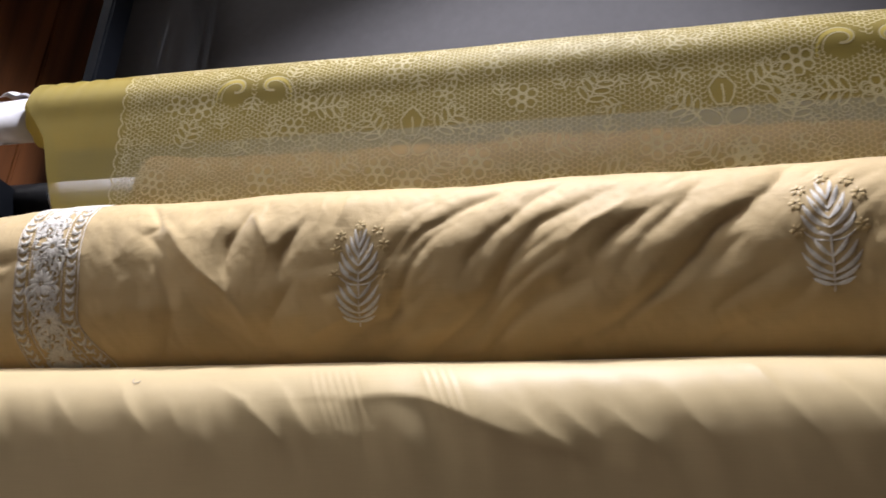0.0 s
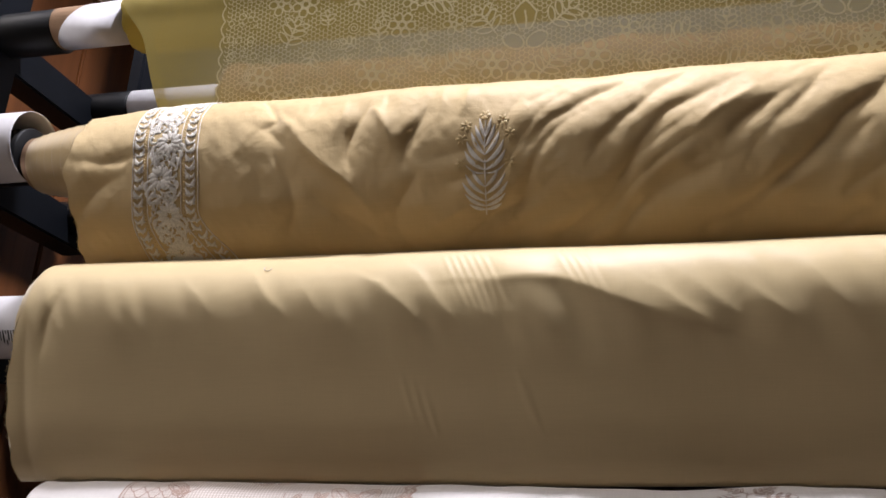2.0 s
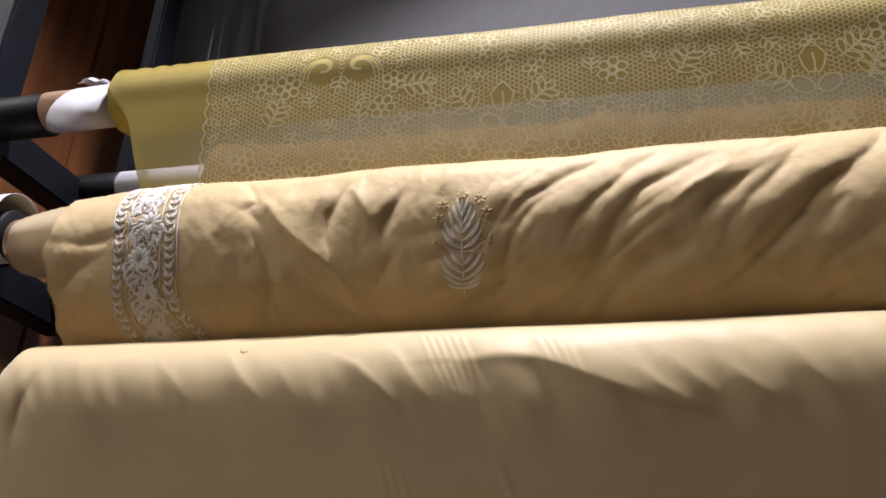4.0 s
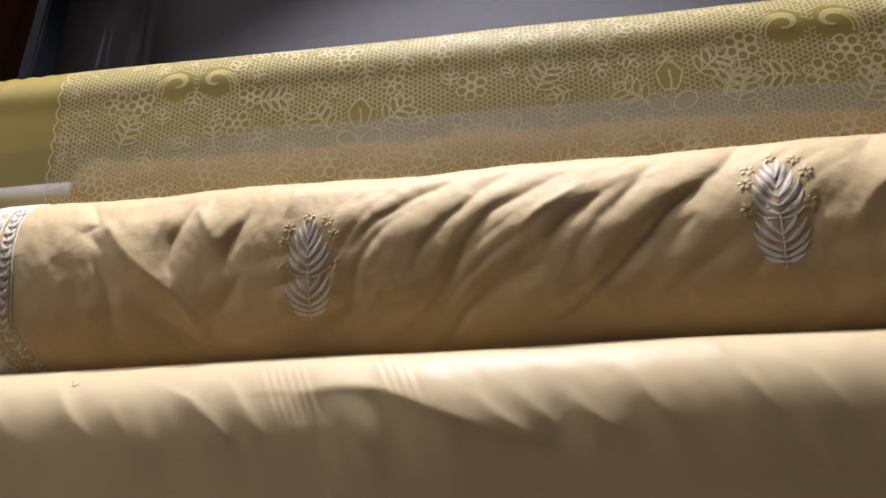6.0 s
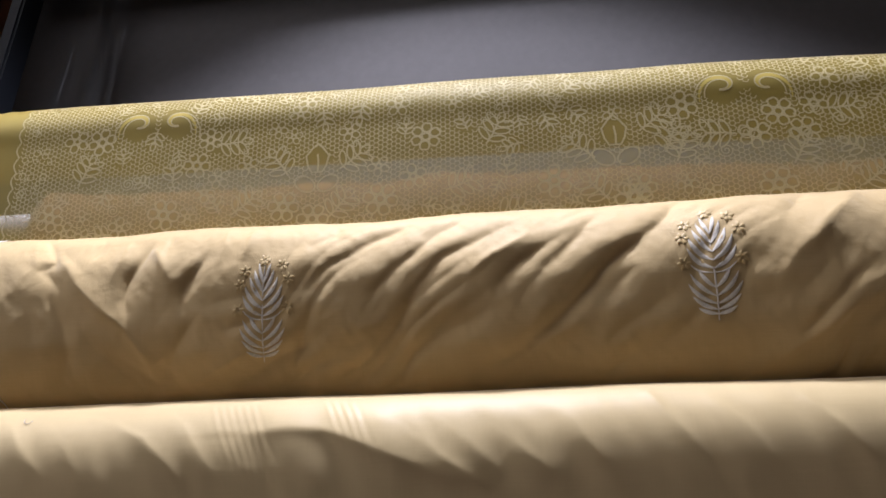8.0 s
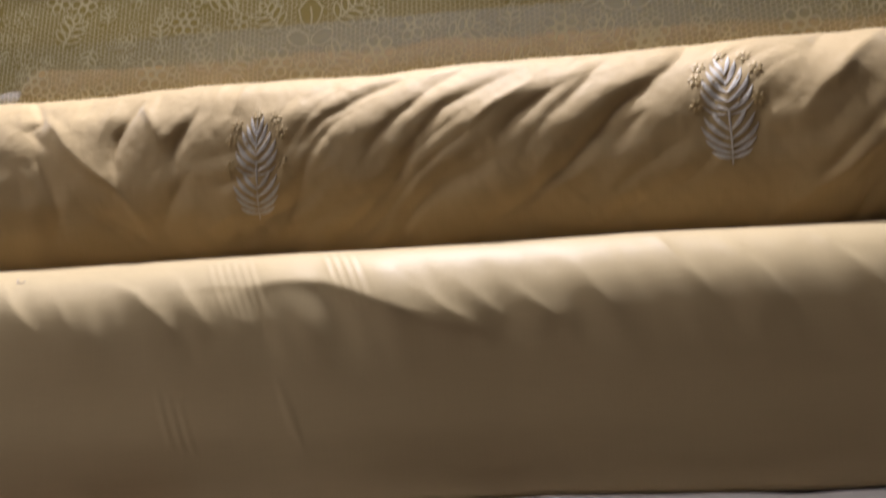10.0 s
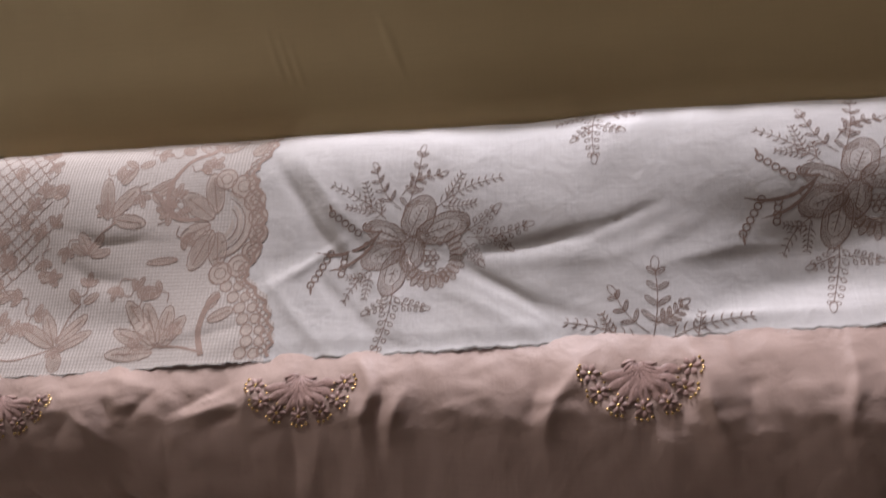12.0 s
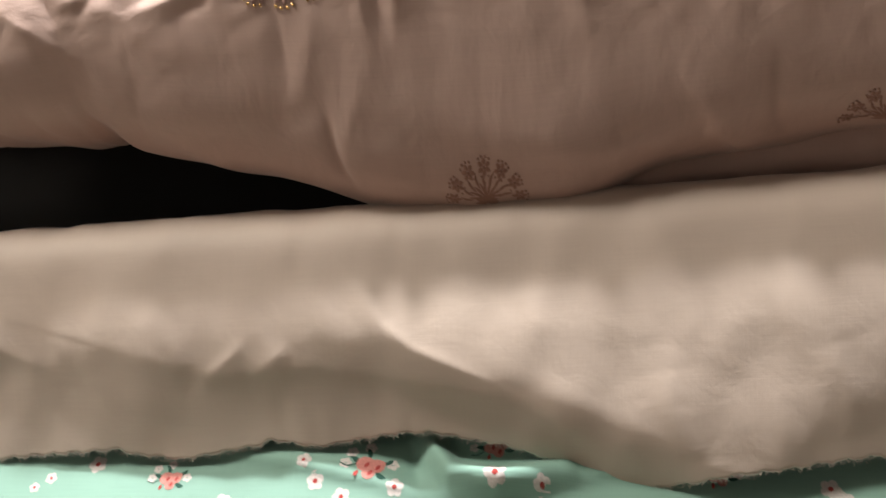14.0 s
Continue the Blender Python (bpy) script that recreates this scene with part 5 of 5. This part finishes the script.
def folds_pink(x, s, z):
    s = s - 0.033
    high = smooth(0.185, 0.115, s)
    out = (wobble(x, s, 51, 0.16, 0.0016) + high * (wobble(x, s, 52, 0.045, 0.0009, 0.2, 0.6) + wobble(x, s, 53, 0.02, 0.0004, 0.5))) * smooth(0.07, 0.12, s) + wobble(x, s, 54, 0.06, 0.0011, 0.1, 1.6) * smooth(0.17, 0.21, s)
    s = s + 0.033
    bent = x + 0.002 * np.sin(s * 120) + wobble(x, s, 55, 0.05, 0.0012)
    for way, below, above, height in (
        ([(-0.218, 0.168), (-0.217, 0.182), (-0.220, 0.200)], 0.008, 0.003, -0.0024), ([(-0.180, 0.128), (-0.171, 0.150), (-0.175, 0.182)], 0.004, 0.008, 0.0055), ([(-0.151, 0.150), (-0.154, 0.164), (-0.161, 0.184)], 0.006, 0.004, 0.0052),
        ([(-0.164, 0.146), (-0.166, 0.184)], 0.003, 0.005, -0.0050), ([(-0.196, 0.172), (-0.204, 0.188), (-0.216, 0.204)], 0.008, 0.005, 0.0018), ([(-0.048, 0.134), (-0.062, 0.156), (-0.067, 0.182)], 0.004, 0.009, 0.0060),
        ([(-0.076, 0.138), (-0.073, 0.172)], 0.008, 0.004, -0.0042), ([(0.014, 0.126), (0.022, 0.158), (0.034, 0.182)], 0.005, 0.009, 0.0075), ([(0.006, 0.134), (0.013, 0.172)], 0.004, 0.008, -0.0048), ([(0.040, 0.134), (0.050, 0.176)], 0.004, 0.010, -0.0050),
        ([(-0.372, 0.142), (-0.340, 0.138), (-0.310, 0.146)], 0.008, 0.004, 0.0022), ([(-0.310, 0.142), (-0.326, 0.172)], 0.004, 0.008, -0.0030), ([(-0.298, 0.166), (-0.262, 0.140)], 0.004, 0.008, -0.0034), ([(-0.290, 0.170), (-0.248, 0.152)], 0.008, 0.004, 0.0030),
        ([(-0.276, 0.178), (-0.246, 0.162)], 0.006, 0.004, -0.0030), ([(-0.246, 0.136), (-0.250, 0.176)], 0.004, 0.009, 0.0036), ([(-0.364, 0.164), (-0.338, 0.187)], 0.004, 0.009, 0.0046), ([(-0.378, 0.186), (-0.362, 0.168)], 0.005, 0.005, -0.0034),
        ([(-0.345, 0.150), (-0.335, 0.172)], 0.004, 0.007, -0.0024), ([(-0.402, 0.190), (-0.385, 0.200)], 0.004, 0.008, -0.0024), ([(-0.198, 0.208), (-0.190, 0.234)], 0.0045, 0.0022, -0.0075), ([(-0.276, 0.232), (-0.239, 0.217), (-0.200, 0.204)], 0.012, 0.007, -0.0046),
        ([(-0.182, 0.208), (-0.130, 0.216), (-0.066, 0.228)], 0.010, 0.006, -0.0040), ([(-0.110, 0.208), (-0.050, 0.222), (0.0, 0.226)], 0.008, 0.006, 0.0030), ([(-0.006, 0.222), (0.012, 0.250)], 0.004, 0.007, 0.0050), ([(0.020, 0.205), (0.032, 0.246)], 0.004, 0.006, -0.0044),
        ([(-0.020, 0.205), (0.004, 0.225)], 0.004, 0.008, 0.0030), ([(-0.440, 0.196), (-0.432, 0.232)], 0.006, 0.004, -0.0032), ([(-0.465, 0.150), (-0.455, 0.215)], 0.006, 0.010, 0.0040), ([(-0.400, 0.214), (-0.396, 0.240)], 0.004, 0.006, -0.0022), ([(-0.368, 0.218), (-0.366, 0.244)], 0.005, 0.004, -0.0022),
        ([(-0.330, 0.224), (-0.318, 0.246)], 0.004, 0.006, 0.0030), ([(-0.300, 0.196), (-0.306, 0.240)], 0.010, 0.006, -0.0024), ([(-0.176, 0.190), (-0.196, 0.222)], 0.006, 0.004, 0.0014), ([(0.10, 0.130), (0.095, 0.176)], 0.004, 0.009, 0.0055), ([(0.15, 0.128), (0.165, 0.18)], 0.005, 0.009, -0.0050), ([(0.115, 0.19), (0.10, 0.24)], 0.006, 0.004, -0.004)):
        out = out + crease(bent, s, way, below, above, height * 0.62)
    return out + 0.0010 * np.exp(-((z - 1.350) / 0.017) ** 2) * smooth(-0.35, 0.10, x)


pink = fabric_roll("dusty pink silk roll with beaded embroidery, sagging loose below", (X0, 0.58, 1.30))
P_PINK = [(0.618, 1.350), (0.600, 1.375), (0.568, 1.382), (0.545, 1.372), (0.531, 1.352), (0.5205, 1.334), (0.5155, 1.318), (0.5152, 1.301), (0.5195, 1.281), (0.532, 1.260), (0.555, 1.248), (0.58, 1.246), (0.605, 1.252), (0.622, 1.275), (0.625, 1.31)]
c_pink = Cloth(P_PINK, folds_pink, True, sag_pink)
grid_part("wound_cloth", c_pink, -0.487, X1, PINK, pink, nx=640, ns=200)
roll_end(c_pink, -0.486, (0.585, 1.302), 0.55, PINK, pink, 13)
def under_fold(x, z):
    return 0.028 * (x + 0.1) * smooth(1.28, 1.22, z) + 0.0015 * np.sin(x * 46)


c_under = Cloth([(0.605, 1.290), (0.588, 1.268), (0.576, 1.244), (0.572, 1.222), (0.576, 1.206), (0.592, 1.198)], lambda x, s, z: wobble(x, s, 57, 0.10, 0.0022) + wobble(x, s, 58, 0.035, 0.0005, 0.3), False, under_fold)
grid_part("inner_fold", c_under, -0.170, X1, PINK, pink, nx=220, ns=60, label="slack inner layer that rests on the roll below", thick=0.0006)
part("tube", tube(-0.650, X1 + 0.08, 0.590, 1.300, 0.0275, 0.0255), CREAM_TUBE, pink, "cream tube", True)
part("inner_layer", tube(-0.560, -0.480, 0.575, 1.293, 0.046, 0.028), CREAM_TUBE, pink, "cream lining at the end of the roll", True)


def fan_motif(at, scale, turn, thread_m, lift, label):
    pr, beads = Print(c_pink, 0.0003).place(at, scale, turn), Print(c_pink, 0.0006).place(at, scale, turn)
    for k in range(9):
        a = 0.15 + k * (math.pi - 0.3) / 8
        d = np.array([math.cos(a), math.sin(a)])
        wide = 18 if lift > 0.0005 else 6
        pr.leaf(d * 8, d * 46, wide, 0.08 * (1 if k < 4 else -1), lift)
        pr.leaf(d * 32 + (2, -2), d * 66, wide, -0.1, lift)
        pr.leaf(d * 4 - (0, 14), d * 30 - (0, 12), 8, 0.1, lift)
    for k in range(7):
        a = 0.05 + k * (math.pi - 0.1) / 6
        c = np.array([math.cos(a) * 82, math.sin(a) * 72])
        flower_stitch(pr, c, 17, 6, a, lift * 1.1)
        beads.disc(c, 3.6, 8, 0.0005)
        for w in (-0.7, -0.25, 0.25, 0.7):
            beads.disc(c + 20 * np.array([math.cos(a + w), math.sin(a + w)]), 3.0, 8, 0.0005)
    for k in range(12):
        a = 0.1 + k * (math.pi - 0.2) / 11
        beads.disc((64 * math.cos(a), 56 * math.sin(a)), 2.4, 7, 0.0004)
    ob = pr.done("embroidered_motif", thread_m, pink, label)
    beads.done("beadwork", BEAD if lift > 0.0005 else thread_m, ob, "small gold beads", "stuff")


for j in range(5):
    fan_motif((-0.4145 + 0.2000 * j, (0.1520, 0.1425, 0.1375, 0.1370, 0.1370)[j]), 3.4e-4, -0.03 * j, PINK_THREAD, 0.0009, "pink thread fan of flowers sewn with gold beads")


def fan_back(x, s):
    fan_motif((x, s), 2.1e-4, math.pi, RUST_THREAD, 0.0002, "rust thread fan of flowers seen from its back")


fan_back(-0.120, 0.236)
fan_back(0.075, 0.236)

# taupe roll with a draped frayed end
def hem_taupe(x):
    way = (-0.60, -0.401, -0.359, -0.326, -0.322, -0.293, -0.247, -0.241, -0.216, -0.172, -0.154, -0.113, -0.085, -0.071, -0.044, -0.006, 0.059, 0.60)
    down = (0.252, 0.249, 0.2455, 0.2430, 0.2455, 0.2495, 0.2415, 0.2385, 0.2425, 0.2350, 0.2340, 0.2410, 0.2500, 0.2550, 0.2590, 0.2490, 0.2410, 0.241)
    return np.interp(x, way, down) + 0.0030 * smooth(-0.10, -0.03, x) + 0.0006 * np.sin(x * 500) + 0.0004 * np.sin(x * 1270)


def folds_taupe(x, s, z):
    flare = smooth(-0.085, 0.015, x + 0.13 * (0.26 - s) / 0.07) * smooth(0.15, 0.25, s) * (1 - 0.65 * smooth(-0.02, 0.09, x + 0.10 * (s - 0.20)))
    out = wobble(x, s, 61, 0.24, 0.0022, 0.2, 0.8) * smooth(0.10, 0.16, s) + wobble(x, s, 62, 0.07, 0.0006) + wobble(x, s, 63, 0.028, 0.00016) + 0.017 * flare
    belly = smooth(0.125, 0.185, s) * smooth(0.250, 0.190, s)
    out = out + 0.0035 * belly * smooth(-0.42, -0.28, x)
    bent = x + wobble(x, s, 64, 0.08, 0.003)
    for way, below, above, height in (
        ([(-0.330, 0.182), (-0.270, 0.200), (-0.211, 0.195), (-0.152, 0.206), (-0.111, 0.212), (-0.071, 0.234), (-0.040, 0.262)], 0.012, 0.030, 0.0050), ([(-0.186, 0.158), (-0.172, 0.176), (-0.158, 0.187), (-0.120, 0.204)], 0.014, 0.004, 0.0034),
        ([(-0.272, 0.202), (-0.252, 0.182)], 0.010, 0.0035, 0.0018), ([(-0.312, 0.176), (-0.296, 0.160)], 0.012, 0.006, 0.0012), ([(-0.245, 0.200), (-0.225, 0.184)], 0.008, 0.004, 0.0015),
        ([(-0.07, 0.160), (-0.02, 0.154), (0.01, 0.156)], 0.030, 0.012, 0.0022), ([(0.000, 0.160), (0.012, 0.190), (-0.010, 0.230)], 0.024, 0.014, -0.0016), ([(-0.035, 0.200), (-0.030, 0.245)], 0.010, 0.014, 0.0024), ([(0.040, 0.190), (0.050, 0.235)], 0.010, 0.012, 0.0030), ([(0.100, 0.180), (0.085, 0.235)], 0.010, 0.014, -0.0035),
        ([(-0.42, 0.165), (-0.37, 0.195)], 0.010, 0.016, 0.0036), ([(-0.250, 0.158), (-0.200, 0.152), (-0.160, 0.160)], 0.020, 0.010, 0.0014), ([(-0.50, 0.17), (-0.47, 0.22)], 0.012, 0.012, -0.004)):
        out = out + crease(bent, s, way, below, above, height * 0.75)
    return out


taupe = fabric_roll("taupe silk roll with a draped loose end and frayed edge", (X0, 0.58, 1.15))
c_taupe = Cloth([(0.62, 1.14), (0.615, 1.18), (0.59, 1.200), (0.56, 1.200), (0.5435, 1.186), (0.5385, 1.16), (0.5370, 1.135), (0.5400, 1.105), (0.5415, 1.075), (0.5425, 1.045), (0.543, 1.02)], folds_taupe, False, lambda x, z: 0.028 * (x + 0.1) * smooth(1.10, 1.17, z))
grid_part("hanging_cloth", c_taupe, X0, X1, TAUPE, taupe, s1=hem_taupe, nx=560, ns=150, thick=0.0006)
part("inner_layer", tube(-0.565, X1 - 0.004, 0.580, 1.155, 0.038, 0.026), TAUPE, taupe, "", True)
part("tube", tube(-0.650, X1 + 0.08, 0.590, 1.150, 0.0275, 0.0255), PAPER, taupe, "white tube", True)
hx = np.linspace(X0, X1, 2600)
fringe(c_taupe, hx, hem_taupe(hx) - 0.0006, (0, 0.0030), FRAY, taupe, 16, 0.0002)

# mint roll with small flowers
def folds_mint(x, s, z):
    out = wobble(x, s, 71, 0.20, 0.0020)
    out = out + ridge(x, s, [(-0.156, 0.096), (-0.152, 0.110), (-0.142, 0.122), (-0.118, 0.126), (-0.085, 0.120)], 0.0065, 0.0135)
    for way, below, above, height in (([(-0.275, 0.107), (-0.212, 0.120), (-0.160, 0.131)], 0.003, 0.018, 0.0055), ([(-0.150, 0.133), (-0.100, 0.129), (-0.050, 0.118)], 0.003, 0.016, 0.0055), ([(-0.167, 0.102), (-0.160, 0.126)], 0.010, 0.004, -0.0050)):
        out = out + crease(x, s, way, below, above, height)
    return out


mint = fabric_roll("mint green cotton roll with small red and white flowers", (X0, 0.56, 1.02))
c_mint = Cloth(P_MINT, folds_mint, True)
grid_part("wound_cloth", c_mint, X0, X1, MINT, mint, nx=560, ns=170)
roll_end(c_mint, X0 + 0.001, (0.575, 1.01), 0.4, MINT, mint, 14)
part("tube", tube(-0.650, X1 + 0.08, 0.590, 1.010, 0.0275, 0.0255), PAPER, mint, "white tube", True)
petals, eyes, leaves, roses = (Print(c_mint, o) for o in (0.00014, 0.00030, 0.00018, 0.00024))


def daisy(at, r, turn=0.0):
    petals.place(at, r, turn)
    for j in range(5):
        a = j * 1.2566
        petals.disc((0.6 * math.cos(a), 0.6 * math.sin(a)), 0.48, 9)
    eyes.place(at, r, turn)
    eyes.disc((0, 0), 0.28, 8)


def posy(at, k, turn=0.0):
    roses.place(at, k, turn)
    for a, b, r in ((0, 0, 0.55), (0.75, -0.1, 0.5), (0.45, 0.55, 0.4)):
        roses.disc((a, b), r, 9)
        roses.disc((a + 0.2, b - 0.2), r * 0.6, 7)
    eyes.place(at, k, turn)
    for a, b in ((0.1, 0.05), (0.8, 0.0), (0.5, 0.5), (-0.3, 0.8)):
        eyes.leaf((a, b + 0.2), (a + 0.1, b - 0.25), 0.25)
    leaves.place(at, k, turn)
    for b0, t0, w in (((-0.2, 0.3), (-1.1, -0.2), 0.35), ((0.9, 0.3), (1.6, 0.5), 0.35), ((0.1, -0.4), (-0.3, -1.1), 0.3), ((1.0, -0.4), (1.5, -0.9), 0.3)):
        leaves.leaf(b0, t0, w, 0.15)
    leaves.line(np.array([(-0.4, 0.1), (-1.0, 0.5), (-1.5, 0.4)]), 0.09)
    for p in ((-1.2, 0.0), (-0.9, -0.8), (0.2, -1.2), (1.7, -0.1)):
        petals.place((at[0] + k * p[0], at[1] + k * p[1]), k * 0.4)
        for j in range(5):
            petals.disc((0.55 * math.cos(j * 1.26), 0.55 * math.sin(j * 1.26)), 0.45, 7)


rng_m = np.random.RandomState(77)
for at, r in (((-0.343, 0.098), 0.0050), ((-0.368, 0.1065), 0.0032), ((-0.376, 0.112), 0.0028), ((-0.215, 0.108), 0.0046), ((-0.200, 0.116), 0.0046), ((-0.172, 0.111), 0.0046), ((-0.119, 0.108), 0.0056), ((-0.096, 0.1115), 0.0042),
              ((0.042, 0.1085), 0.0048), ((0.047, 0.1145), 0.0048), ((-0.222, 0.098), 0.0040), ((-0.265, 0.119), 0.0046)):
    daisy((at[0], at[1] + 0.018), r, rng_m.uniform(0, 6))
for at, k in (((-0.189, 0.099), 0.0085), ((-0.300, 0.106), 0.0068), ((-0.123, 0.087), 0.0075), ((-0.012, 0.102), 0.007), ((0.09, 0.11), 0.007), ((-0.43, 0.105), 0.007)):
    posy((at[0], at[1] + 0.018), k, rng_m.uniform(-0.4, 0.4))
for j in range(70):
    at = (rng_m.uniform(-0.55, 0.54), rng_m.uniform(0.146, 0.29))
    daisy(at, rng_m.uniform(0.003, 0.0048), j)
    if j % 4 == 0:
        posy((at[0] + 0.02, at[1] + 0.012), 0.006, rng_m.uniform(-0.5, 0.5))
petals.done("blossom", BLOSSOM, mint, "white printed blossoms", "stuff")
eyes.done("blossom_eye", RED_INK, mint, "", "stuff")
leaves.done("printed_leaf", LEAF_INK, mint, "dark green printed leaves", "stuff")
roses.done("printed_rose", ROSE_INK, mint, "red and pink printed roses", "stuff")

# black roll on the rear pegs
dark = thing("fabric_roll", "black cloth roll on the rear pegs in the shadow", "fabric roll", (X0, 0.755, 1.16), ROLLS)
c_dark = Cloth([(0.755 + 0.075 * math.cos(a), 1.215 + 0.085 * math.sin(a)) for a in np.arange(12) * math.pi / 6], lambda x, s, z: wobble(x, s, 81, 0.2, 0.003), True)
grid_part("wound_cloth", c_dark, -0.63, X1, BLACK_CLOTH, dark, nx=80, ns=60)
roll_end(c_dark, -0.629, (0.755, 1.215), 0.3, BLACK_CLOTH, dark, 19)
strip = Print(c_dark, 0.0006)
mid = c_dark.length / 2
strip.line(catmull([(-0.533, mid + 0.038), (-0.528, mid + 0.024), (-0.520, mid + 0.016), (-0.511, mid + 0.012)], 16)[0], 0.0036, 0.0012, 0.6)
strip.done("tape_strip", PAPER, dark, "pale strip of tape on the cloth")
part("tube", tube(-0.655, X1 + 0.07, 0.755, 1.162, 0.0205, 0.0195), BOARD, dark, "brown cardboard tube", True)

# ---- wooden planks of the side wall ----
plank = box(-0.832, -0.822, 0, 0.117, 0.0, 3.19, 0.002)
plank_first = part("plank", plank, WOOD, wall_left)
plank_first.location = (0, 0.826, 0.005)
for j in range(1, 3):
    ob = new("plank", plank_first.data)
    ob.parent = wall_left
    ob.location = (0.0, 0.826 - 0.121 * j, 0.005)
